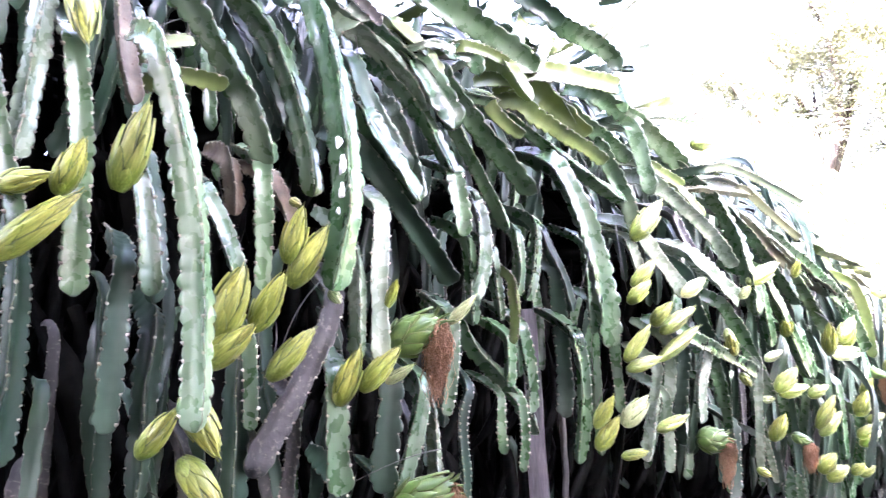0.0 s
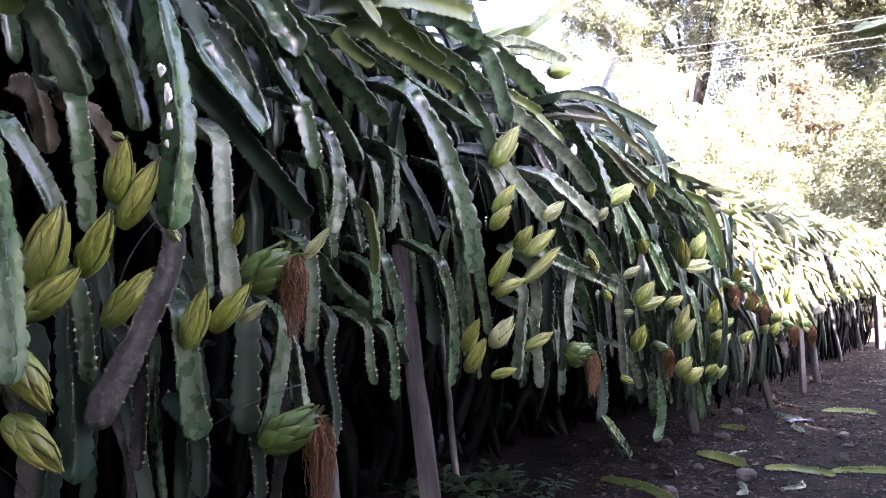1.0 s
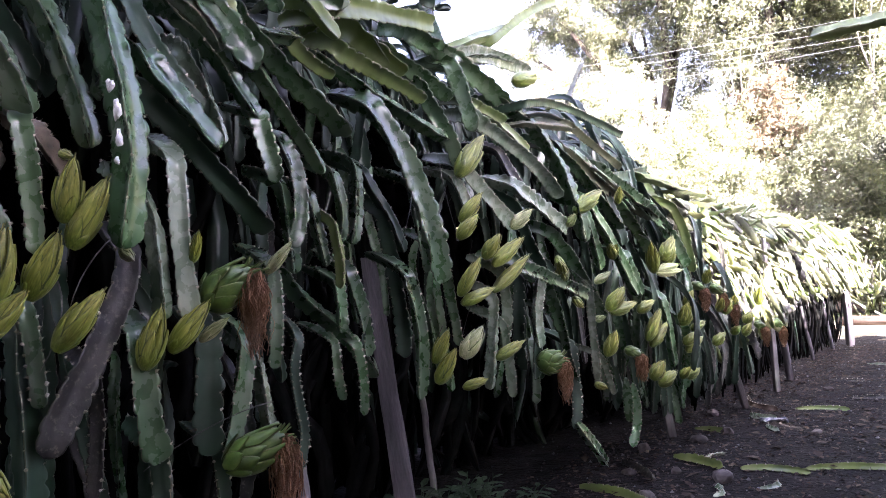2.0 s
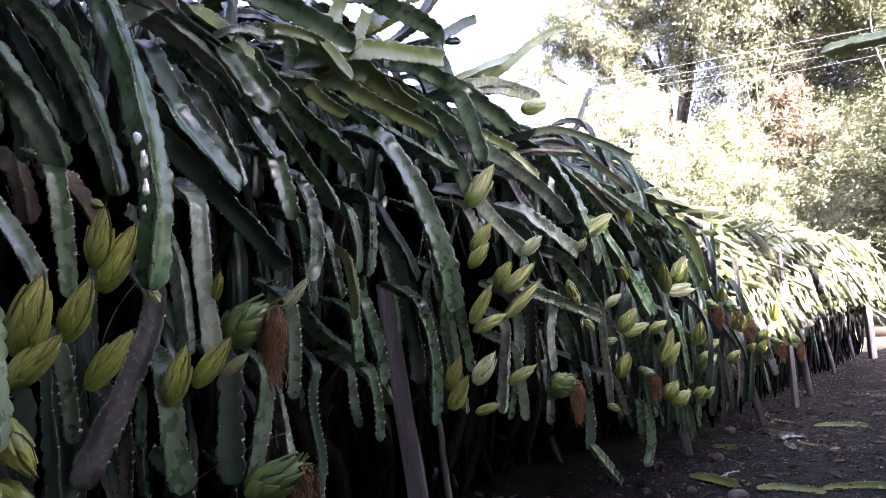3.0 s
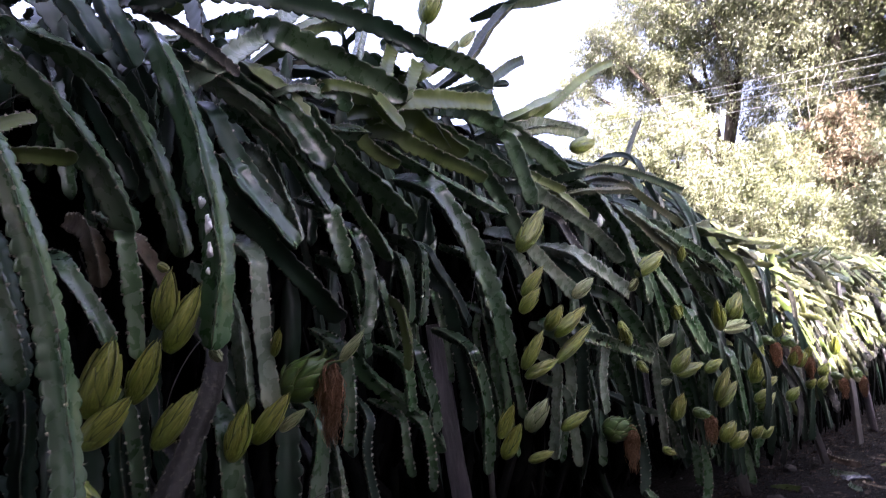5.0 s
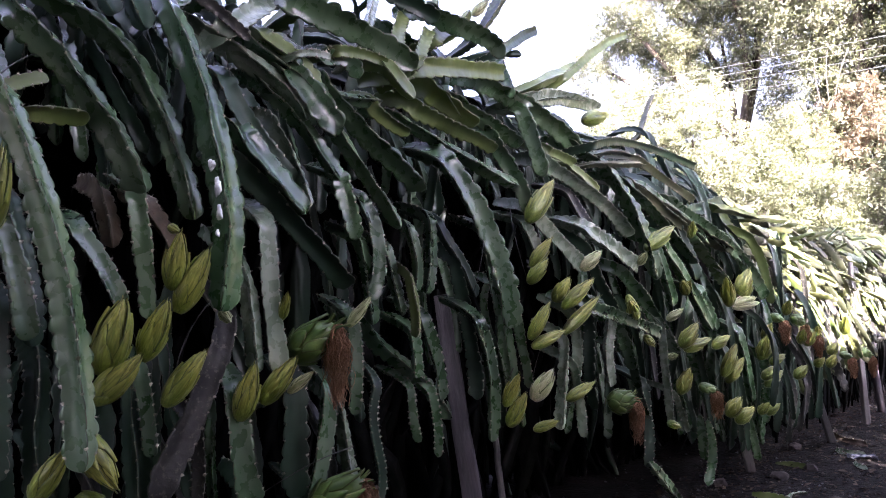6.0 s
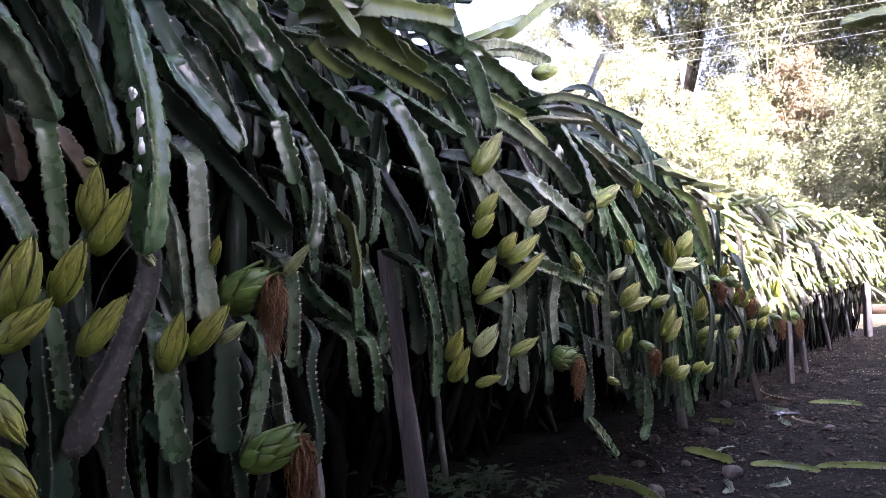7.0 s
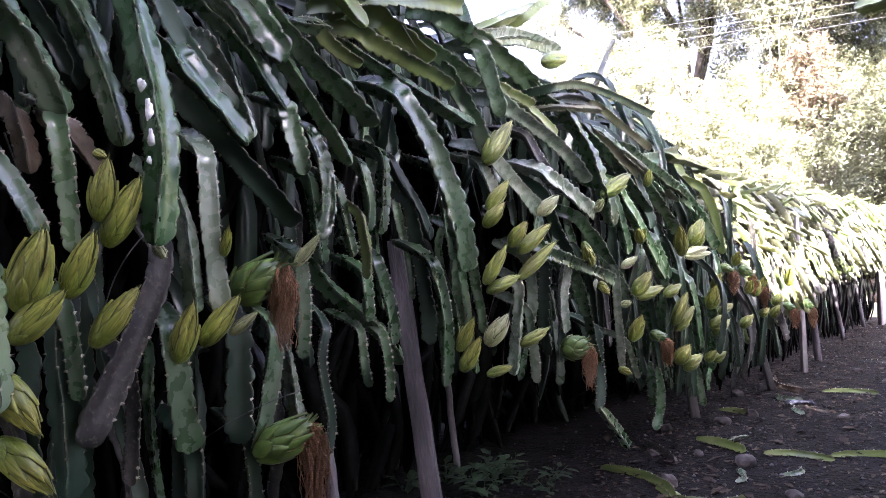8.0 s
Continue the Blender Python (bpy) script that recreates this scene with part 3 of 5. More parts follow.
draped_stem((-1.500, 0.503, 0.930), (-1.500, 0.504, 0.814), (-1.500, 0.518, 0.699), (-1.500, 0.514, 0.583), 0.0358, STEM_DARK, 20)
draped_stem((-1.470, 0.510, 0.970), (-1.470, 0.522, 0.910), (-1.470, 0.528, 0.850), (-1.470, 0.533, 0.789), 0.0196, STEM, 21)
draped_stem((-1.506, 0.754, 1.684), (-1.481, 0.782, 1.590), (-1.465, 0.832, 1.502), (-1.457, 0.913, 1.440), 0.0305, STEM_DARK, 22)
draped_stem((-1.469, 0.869, 1.576), (-1.456, 0.909, 1.513), (-1.449, 0.928, 1.443), (-1.442, 0.943, 1.370), 0.0267, STEM_PALE, 23)
draped_stem((-1.480, 0.780, 1.459), (-1.468, 0.889, 1.366), (-1.470, 0.982, 1.256), (-1.470, 1.091, 1.162), 0.0340, STEM_DARK, 24)
draped_stem((-1.511, 0.872, 1.701), (-1.492, 0.959, 1.640), (-1.470, 0.995, 1.541), (-1.460, 1.062, 1.461), 0.0307, STEM, 25)
draped_stem((-1.503, 1.056, 1.738), (-1.468, 1.139, 1.627), (-1.450, 1.257, 1.547), (-1.439, 1.362, 1.453), 0.0443, STEM_LIGHT, 26)
draped_stem((-1.475, 1.071, 1.603), (-1.454, 1.125, 1.507), (-1.444, 1.197, 1.423), (-1.440, 1.256, 1.328), 0.0294, STEM_LIGHT, 27)
draped_stem((-1.498, 0.944, 1.752), (-1.480, 0.982, 1.697), (-1.463, 1.019, 1.642), (-1.450, 1.053, 1.583), 0.0530, STEM, 28)
draped_stem((-1.497, 1.092, 1.720), (-1.498, 1.148, 1.723), (-1.500, 1.204, 1.728), (-1.502, 1.259, 1.735), 0.0223, STEM, 29)
draped_stem((-1.507, 1.227, 1.719), (-1.494, 1.258, 1.675), (-1.490, 1.307, 1.660), (-1.487, 1.359, 1.650), 0.0248, STEM_YOUNG, 30)
draped_stem((-1.508, 1.352, 1.689), (-1.490, 1.519, 1.628), (-1.473, 1.681, 1.552), (-1.469, 1.857, 1.518), 0.0275, STEM, 31)
draped_stem((-1.504, 1.402, 1.740), (-1.491, 1.518, 1.701), (-1.488, 1.643, 1.692), (-1.475, 1.756, 1.643), 0.0330, STEM_YOUNG, 32)
draped_stem((-1.534, 1.520, 1.822), (-1.523, 1.578, 1.794), (-1.512, 1.635, 1.763), (-1.501, 1.692, 1.731), 0.0466, STEM_YOUNG, 33)
draped_stem((-1.546, 1.666, 1.802), (-1.531, 1.760, 1.768), (-1.523, 1.854, 1.731), (-1.515, 1.947, 1.694), 0.0378, STEM_LIGHT, 34)
draped_stem((-1.506, 1.780, 1.684), (-1.481, 1.816, 1.594), (-1.469, 1.893, 1.519), (-1.456, 1.895, 1.415), 0.0317, STEM, 35)
draped_stem((-1.548, 2.015, 1.828), (-1.514, 2.019, 1.743), (-1.486, 2.017, 1.656), (-1.463, 2.010, 1.567), 0.0378, STEM_LIGHT, 36)
draped_stem((-1.588, 1.851, 1.937), (-1.592, 2.038, 1.918), (-1.578, 2.234, 1.870), (-1.526, 2.356, 1.726), 0.0465, STEM_LIGHT, 37)
draped_stem((-1.530, 2.341, 1.736), (-1.520, 2.633, 1.688), (-1.426, 2.652, 1.397), (-1.430, 2.729, 1.165), 0.0439, STEM, 38)
draped_stem((-1.488, 2.093, 1.615), (-1.481, 2.271, 1.562), (-1.471, 2.454, 1.504), (-1.451, 2.579, 1.360), 0.0365, STEM_PALE, 39)
draped_stem((-1.496, 2.211, 1.505), (-1.487, 2.257, 1.443), (-1.478, 2.302, 1.380), (-1.476, 2.373, 1.344), 0.0268, STEM_OLD, 40)
draped_stem((-1.443, 1.474, 1.545), (-1.415, 1.599, 1.407), (-1.420, 1.684, 1.201), (-1.420, 1.707, 1.005), 0.0486, STEM, 41)
draped_stem((-1.472, 1.879, 1.369), (-1.470, 1.918, 1.326), (-1.470, 1.948, 1.278), (-1.470, 1.974, 1.227), 0.0252, STEM_PALE, 42)
draped_stem((-1.445, 1.922, 1.399), (-1.441, 2.008, 1.334), (-1.440, 2.096, 1.273), (-1.440, 2.186, 1.213), 0.0342, STEM_PALE, 43)
draped_stem((-1.446, 2.252, 1.362), (-1.443, 2.366, 1.315), (-1.441, 2.478, 1.267), (-1.440, 2.591, 1.218), 0.0390, STEM_PALE, 44)
draped_stem((-1.460, 2.518, 1.182), (-1.460, 2.672, 1.089), (-1.460, 2.770, 0.939), (-1.460, 2.908, 0.827), 0.0334, STEM, 45)
draped_stem((-1.471, 2.259, 1.292), (-1.470, 2.315, 1.206), (-1.470, 2.372, 1.120), (-1.470, 2.438, 1.041), 0.0338, STEM_DARK, 46)
draped_stem((-1.420, 2.182, 1.059), (-1.420, 2.355, 1.023), (-1.420, 2.526, 0.978), (-1.420, 2.696, 0.928), 0.0308, STEM, 47)
draped_stem((-1.430, 2.730, 0.969), (-1.430, 2.733, 0.823), (-1.430, 2.739, 0.677), (-1.430, 2.746, 0.531), 0.0233, STEM_PALE, 48)
draped_stem((-1.459, 2.790, 1.314), (-1.452, 2.826, 1.224), (-1.448, 2.861, 1.134), (-1.450, 2.894, 1.042), 0.0331, STEM, 49)
draped_stem((-1.508, 3.095, 1.437), (-1.491, 3.133, 1.349), (-1.476, 3.168, 1.259), (-1.471, 3.189, 1.164), 0.0358, STEM_DARK, 50)
draped_stem((-1.487, 3.225, 1.366), (-1.474, 3.353, 1.275), (-1.463, 3.480, 1.182), (-1.460, 3.596, 1.075), 0.0392, STEM_LIGHT, 51)
draped_stem((-1.460, 3.193, 1.093), (-1.460, 3.240, 1.031), (-1.460, 3.285, 0.968), (-1.460, 3.328, 0.904), 0.0349, STEM, 52)
draped_stem((-1.526, 2.867, 1.726), (-1.511, 3.004, 1.672), (-1.496, 3.141, 1.617), (-1.489, 3.283, 1.575), 0.0246, STEM_DULL, 53)
draped_stem((-1.452, 2.358, 1.740), (-1.527, 2.713, 1.857), (-1.526, 3.085, 1.802), (-1.547, 3.456, 1.788), 0.0225, STEM_DARK, 54)
draped_stem((-1.473, 2.373, 1.658), (-1.490, 2.543, 1.684), (-1.508, 2.714, 1.708), (-1.527, 2.885, 1.726), 0.0173, STEM_DULL, 55)
draped_stem((-1.524, 2.480, 1.728), (-1.545, 2.597, 1.762), (-1.562, 2.716, 1.784), (-1.567, 2.840, 1.776), 0.0151, STEM_DARK, 56)
draped_stem((-1.760, 3.286, 1.995), (-1.786, 3.376, 2.081), (-1.795, 3.460, 2.175), (-1.790, 3.539, 2.275), 0.0203, STEM_DULL, 57)
draped_stem((-1.523, 3.130, 1.487), (-1.548, 3.400, 1.538), (-1.588, 3.668, 1.595), (-1.632, 3.934, 1.654), 0.0426, STEM_DARK, 58)
draped_stem((-1.533, 3.626, 1.565), (-1.549, 3.843, 1.573), (-1.560, 4.060, 1.571), (-1.564, 4.276, 1.547), 0.0312, STEM_YOUNG, 59)
draped_stem((-1.558, 4.189, 1.547), (-1.583, 4.459, 1.563), (-1.609, 4.730, 1.577), (-1.636, 5.000, 1.589), 0.0277, STEM_YOUNG, 60)
draped_stem((-1.515, 2.951, 1.553), (-1.499, 3.180, 1.465), (-1.490, 3.415, 1.396), (-1.483, 3.653, 1.334), 0.0485, STEM_DULL, 61)
draped_stem((-1.519, 2.737, 1.595), (-1.508, 2.911, 1.537), (-1.497, 3.081, 1.470), (-1.484, 3.248, 1.395), 0.0402, STEM_DULL, 62)
draped_stem((-1.593, 2.194, 1.938), (-1.642, 2.377, 2.000), (-1.681, 2.566, 2.038), (-1.708, 2.763, 2.051), 0.0396, STEM_PALE, 63)
draped_stem((-1.487, 2.079, 1.680), (-1.488, 2.136, 1.675), (-1.486, 2.191, 1.663), (-1.484, 2.246, 1.647), 0.0229, STEM_YOUNG, 64)
draped_stem((-1.487, 2.222, 1.628), (-1.485, 2.281, 1.612), (-1.478, 2.330, 1.579), (-1.469, 2.376, 1.541), 0.0248, STEM_YOUNG, 65)
draped_stem((-1.450, 0.739, 1.224), (-1.450, 0.778, 1.137), (-1.450, 0.775, 1.040), (-1.450, 0.778, 0.947), 0.0279, STEM_PALE, 66)
draped_stem((-1.440, 0.811, 1.302), (-1.440, 0.818, 1.181), (-1.440, 0.813, 1.060), (-1.440, 0.843, 0.942), 0.0304, STEM_PALE, 67)
draped_stem((-1.470, 0.708, 1.080), (-1.470, 0.688, 0.935), (-1.470, 0.584, 0.826), (-1.470, 0.540, 0.690), 0.0341, STEM_OLD, 68)
draped_stem((-1.450, 0.725, 0.895), (-1.450, 0.728, 0.808), (-1.450, 0.727, 0.717), (-1.450, 0.764, 0.637), 0.0341, STEM, 69)
draped_stem((-1.490, 0.905, 0.881), (-1.490, 0.898, 0.793), (-1.490, 0.897, 0.705), (-1.490, 0.901, 0.617), 0.0373, STEM_DARK, 70)
draped_stem((-1.490, 1.008, 0.862), (-1.490, 0.997, 0.767), (-1.490, 0.974, 0.676), (-1.490, 0.937, 0.588), 0.0258, STEM, 71)
draped_stem((-1.490, 1.046, 0.813), (-1.490, 1.056, 0.747), (-1.490, 1.066, 0.681), (-1.490, 1.074, 0.615), 0.0266, STEM_PALE, 72)
draped_stem((-1.490, 1.103, 1.049), (-1.490, 1.109, 0.965), (-1.490, 1.110, 0.882), (-1.490, 1.094, 0.799), 0.0205, STEM, 73)
draped_stem((-1.460, 1.123, 1.269), (-1.460, 1.138, 1.196), (-1.460, 1.148, 1.122), (-1.460, 1.151, 1.047), 0.0260, STEM, 74)
draped_stem((-1.459, 1.061, 1.453), (-1.454, 1.073, 1.398), (-1.450, 1.086, 1.344), (-1.450, 1.102, 1.290), 0.0299, STEM_LIGHT, 75)
draped_stem((-1.453, 1.138, 1.385), (-1.449, 1.189, 1.301), (-1.450, 1.179, 1.202), (-1.450, 1.140, 1.115), 0.0263, STEM, 76)
draped_stem((-1.480, 1.235, 1.262), (-1.480, 1.248, 1.197), (-1.480, 1.263, 1.132), (-1.480, 1.281, 1.068), 0.0225, STEM, 77)
draped_stem((-1.470, 1.319, 1.324), (-1.470, 1.342, 1.264), (-1.470, 1.353, 1.203), (-1.470, 1.329, 1.141), 0.0241, STEM, 78)
draped_stem((-1.471, 1.407, 1.356), (-1.470, 1.414, 1.279), (-1.470, 1.401, 1.205), (-1.470, 1.372, 1.133), 0.0229, STEM, 79)
draped_stem((-1.430, 1.275, 1.173), (-1.430, 1.288, 1.116), (-1.430, 1.300, 1.059), (-1.430, 1.285, 1.001), 0.0184, STEM_YOUNG, 80)
draped_stem((-1.550, 1.202, 1.029), (-1.550, 1.295, 0.913), (-1.550, 1.457, 0.863), (-1.550, 1.518, 0.721), 0.0307, STEM, 81)
draped_stem((-1.510, 1.343, 1.009), (-1.510, 1.349, 0.964), (-1.510, 1.351, 0.919), (-1.510, 1.350, 0.873), 0.0234, STEM, 82)
draped_stem((-1.510, 1.397, 1.041), (-1.510, 1.430, 0.962), (-1.510, 1.449, 0.880), (-1.510, 1.448, 0.794), 0.0259, STEM, 83)
draped_stem((-1.530, 1.338, 0.832), (-1.530, 1.341, 0.779), (-1.530, 1.344, 0.726), (-1.530, 1.363, 0.676), 0.0159, STEM, 84)
draped_stem((-1.510, 1.410, 0.816), (-1.510, 1.426, 0.752), (-1.510, 1.435, 0.687), (-1.510, 1.419, 0.622), 0.0180, STEM, 85)
draped_stem((-1.540, 1.585, 1.222), (-1.540, 1.609, 1.071), (-1.540, 1.657, 0.925), (-1.540, 1.642, 0.770), 0.0298, STEM_DARK, 86)
draped_stem((-1.541, 1.512, 1.357), (-1.540, 1.570, 1.281), (-1.540, 1.628, 1.206), (-1.540, 1.669, 1.119), 0.0278, STEM_DARK, 87)
draped_stem((-1.520, 1.709, 1.330), (-1.520, 1.724, 1.236), (-1.520, 1.740, 1.143), (-1.520, 1.756, 1.049), 0.0259, STEM, 88)
draped_stem((-1.450, 1.583, 1.023), (-1.450, 1.633, 0.901), (-1.450, 1.637, 0.769), (-1.450, 1.604, 0.643), 0.0261, STEM, 89)
draped_stem((-1.450, 1.756, 1.103), (-1.450, 1.786, 1.001), (-1.450, 1.808, 0.897), (-1.450, 1.820, 0.791), 0.0229, STEM, 90)
draped_stem((-1.480, 2.084, 0.921), (-1.480, 2.059, 0.819), (-1.480, 2.035, 0.717), (-1.480, 2.012, 0.615), 0.0258, STEM_PALE, 91)
draped_stem((-1.470, 2.118, 0.823), (-1.470, 2.131, 0.738), (-1.470, 2.139, 0.654), (-1.470, 2.141, 0.568), 0.0243, STEM_PALE, 92)
draped_stem((-1.490, 2.167, 1.026), (-1.490, 2.189, 0.944), (-1.490, 2.183, 0.865), (-1.490, 2.150, 0.787), 0.0292, STEM_PALE, 93)
draped_stem((-1.500, 2.286, 0.989), (-1.500, 2.264, 0.877), (-1.500, 2.255, 0.765), (-1.500, 2.275, 0.652), 0.0320, STEM_DARK, 94)
draped_stem((-1.480, 2.408, 1.018), (-1.480, 2.368, 0.926), (-1.480, 2.348, 0.832), (-1.480, 2.368, 0.732), 0.0283, STEM_PALE, 95)
draped_stem((-1.480, 2.464, 0.970), (-1.480, 2.503, 0.913), (-1.480, 2.532, 0.851), (-1.480, 2.552, 0.785), 0.0341, STEM, 96)
draped_stem((-1.480, 2.547, 0.821), (-1.480, 2.570, 0.731), (-1.480, 2.600, 0.644), (-1.480, 2.640, 0.560), 0.0251, STEM, 97)
draped_stem((-1.490, 2.625, 0.692), (-1.490, 2.631, 0.581), (-1.490, 2.653, 0.469), (-1.490, 2.600, 0.366), 0.0278, STEM_DARK, 98)
draped_stem((-1.450, 2.557, 0.398), (-1.450, 2.642, 0.327), (-1.450, 2.720, 0.249), (-1.450, 2.796, 0.169), 0.0289, STEM, 99)
draped_stem((-1.470, 3.158, 0.482), (-1.470, 3.198, 0.369), (-1.470, 3.193, 0.267), (-1.470, 3.097, 0.186), 0.0287, STEM, 100)
draped_stem((-1.470, 3.084, 0.520), (-1.470, 3.089, 0.448), (-1.470, 3.095, 0.376), (-1.470, 3.102, 0.304), 0.0254, STEM, 101)
draped_stem((-1.470, 2.878, 0.626), (-1.470, 2.909, 0.572), (-1.470, 2.936, 0.516), (-1.470, 2.957, 0.458), 0.0193, STEM_PALE, 102)
draped_stem((-1.480, 3.944, 0.695), (-1.480, 3.963, 0.577), (-1.480, 3.937, 0.467), (-1.480, 3.886, 0.361), 0.0288, STEM, 103)
draped_stem((-1.470, 3.608, 0.860), (-1.470, 3.660, 0.745), (-1.470, 3.686, 0.625), (-1.470, 3.688, 0.499), 0.0334, STEM, 104)
draped_stem((-1.500, 0.649, 0.815), (-1.500, 0.658, 0.737), (-1.500, 0.654, 0.659), (-1.500, 0.641, 0.582), 0.0199, STEM_OLD, 105)
draped_stem((-1.510, 0.793, 0.632), (-1.510, 0.801, 0.583), (-1.510, 0.800, 0.535), (-1.510, 0.794, 0.486), 0.0279, STEM_DARK, 106)
draped_stem((-1.500, 0.928, 0.603), (-1.500, 0.936, 0.551), (-1.500, 0.939, 0.498), (-1.500, 0.939, 0.445), 0.0224, STEM_DARK, 107)
draped_stem((-1.510, 1.188, 0.857), (-1.510, 1.132, 0.737), (-1.510, 1.238, 0.627), (-1.510, 1.167, 0.515), 0.0179, STEM_DARK, 108)
draped_stem((-1.414, 0.682, 1.995), (-1.444, 0.932, 2.053), (-1.503, 1.229, 2.150), (-1.437, 1.470, 2.038), 0.0351, STEM_DARK, 109)
draped_stem((-1.556, 1.575, 2.121), (-1.534, 1.673, 2.089), (-1.578, 1.908, 2.150), (-1.497, 1.858, 2.011), 0.0398, STEM, 110)
draped_stem((-1.530, 0.984, 1.988), (-1.518, 1.123, 1.963), (-1.508, 1.273, 1.948), (-1.469, 1.384, 1.860), 0.0503, STEM_LIGHT, 111)
draped_stem((-1.494, 1.402, 1.871), (-1.512, 1.576, 1.917), (-1.536, 1.750, 1.954), (-1.561, 1.925, 1.991), 0.0401, STEM_YOUNG, 112)
draped_stem((-1.512, 0.764, 1.844), (-1.561, 0.903, 1.962), (-1.636, 1.024, 2.084), (-1.712, 1.145, 2.206), 0.0353, STEM_PALE, 113)
draped_stem((-1.534, 0.585, 1.956), (-1.523, 0.674, 1.932), (-1.494, 0.743, 1.876), (-1.468, 0.798, 1.808), 0.0198, STEM_OLD, 114)
draped_stem((-1.609, 0.502, 2.006), (-1.573, 0.523, 1.936), (-1.540, 0.539, 1.864), (-1.511, 0.549, 1.789), 0.0411, STEM_DARK, 115)
draped_stem((-1.588, 0.419, 1.964), (-1.564, 0.448, 1.918), (-1.542, 0.466, 1.866), (-1.520, 0.482, 1.813), 0.0372, STEM_DARK, 116)
draped_stem((-1.663, 0.754, 2.132), (-1.620, 0.752, 2.060), (-1.579, 0.748, 1.988), (-1.543, 0.736, 1.914), 0.0324, STEM_DARK, 117)
draped_stem((-1.581, 0.781, 1.991), (-1.600, 0.836, 2.026), (-1.619, 0.891, 2.060), (-1.640, 0.945, 2.095), 0.0296, STEM, 118)
draped_stem((-1.566, 1.379, 1.960), (-1.612, 1.436, 2.053), (-1.665, 1.503, 2.134), (-1.718, 1.570, 2.215), 0.0298, STEM_YOUNG, 119)
draped_stem((-1.632, 1.310, 1.993), (-1.688, 1.369, 2.086), (-1.742, 1.429, 2.181), (-1.790, 1.490, 2.278), 0.0243, STEM_PALE, 120)
draped_stem((-1.648, 1.097, 2.075), (-1.694, 1.179, 2.147), (-1.737, 1.264, 2.215), (-1.747, 1.386, 2.227), 0.0317, STEM_YOUNG, 121)
draped_stem((-1.489, 1.106, 1.859), (-1.493, 1.164, 1.871), (-1.493, 1.223, 1.870), (-1.489, 1.281, 1.860), 0.0209, STEM_YOUNG, 122)
draped_stem((-1.482, 1.278, 1.842), (-1.468, 1.299, 1.809), (-1.457, 1.322, 1.778), (-1.446, 1.346, 1.746), 0.0332, STEM_YOUNG, 123)
draped_stem((-1.483, 1.403, 1.891), (-1.511, 1.454, 1.952), (-1.542, 1.504, 2.013), (-1.577, 1.553, 2.073), 0.0270, STEM_YOUNG, 124)
draped_stem((-1.577, 1.581, 2.038), (-1.606, 1.649, 2.088), (-1.636, 1.717, 2.137), (-1.668, 1.785, 2.185), 0.0317, STEM_YOUNG, 125)
draped_stem((-1.710, 1.837, 2.198), (-1.724, 1.878, 2.237), (-1.747, 1.927, 2.269), (-1.740, 1.953, 2.324), 0.0262, STEM_YOUNG, 126)
draped_stem((-1.510, 1.064, 1.838), (-1.519, 1.124, 1.860), (-1.516, 1.164, 1.853), (-1.490, 1.165, 1.786), 0.0286, STEM, 127)
draped_stem((-1.467, 0.944, 1.804), (-1.472, 0.980, 1.820), (-1.475, 1.017, 1.828), (-1.473, 1.056, 1.821), 0.0148, STEM_PALE, 128)
draped_stem((-1.673, 1.941, 2.202), (-1.692, 2.057, 2.344), (-1.691, 2.173, 2.490), (-1.690, 2.325, 2.598), 0.0276, STEM_DARK, 129)
draped_stem((-1.690, 2.294, 2.576), (-1.690, 2.540, 2.669), (-1.690, 2.774, 2.788), (-1.690, 3.009, 2.904), 0.0329, STEM_DARK, 130)
draped_stem((-1.600, 1.955, 2.090), (-1.646, 2.077, 2.167), (-1.711, 2.194, 2.245), (-1.690, 2.331, 2.317), 0.0252, STEM_DARK, 131)
draped_stem((-1.790, 1.519, 2.329), (-1.790, 1.538, 2.395), (-1.790, 1.552, 2.463), (-1.790, 1.560, 2.531), 0.0171, STEM_DARK, 132)
draped_stem((-1.740, 2.602, 2.169), (-1.740, 2.785, 2.316), (-1.740, 2.981, 2.446), (-1.740, 3.201, 2.531), 0.0278, STEM_YOUNG, 133)
draped_stem((-1.698, 2.347, 2.078), (-1.735, 2.481, 2.141), (-1.775, 2.614, 2.205), (-1.760, 2.754, 2.268), 0.0335, STEM_YOUNG, 134)
draped_stem((-1.645, 2.003, 2.074), (-1.608, 1.974, 2.014), (-1.571, 1.952, 1.952), (-1.538, 1.946, 1.883), 0.0277, STEM, 135)
draped_stem((-1.562, 2.076, 1.915), (-1.621, 2.300, 1.991), (-1.665, 2.531, 2.035), (-1.682, 2.775, 2.025), 0.0413, STEM_PALE, 136)
draped_stem((-1.452, 0.768, 1.538), (-1.440, 0.812, 1.469), (-1.434, 0.866, 1.408), (-1.431, 0.925, 1.350), 0.0404, STEM, 137)
draped_stem((-1.664, 1.485, 2.051), (-1.646, 1.568, 2.018), (-1.625, 1.641, 1.981), (-1.581, 1.617, 1.888), 0.0503, STEM, 138)
draped_stem((-1.528, 0.878, 1.858), (-1.516, 0.939, 1.830), (-1.500, 0.983, 1.787), (-1.480, 1.013, 1.729), 0.0295, STEM_YOUNG, 139)
draped_stem((-1.534, 0.856, 1.822), (-1.522, 0.938, 1.793), (-1.504, 1.000, 1.738), (-1.482, 1.050, 1.671), 0.0407, STEM, 140)
draped_stem((-1.616, 1.655, 2.137), (-1.652, 1.678, 2.193), (-1.706, 1.704, 2.244), (-1.690, 1.718, 2.319), 0.0202, STEM_YOUNG, 141)
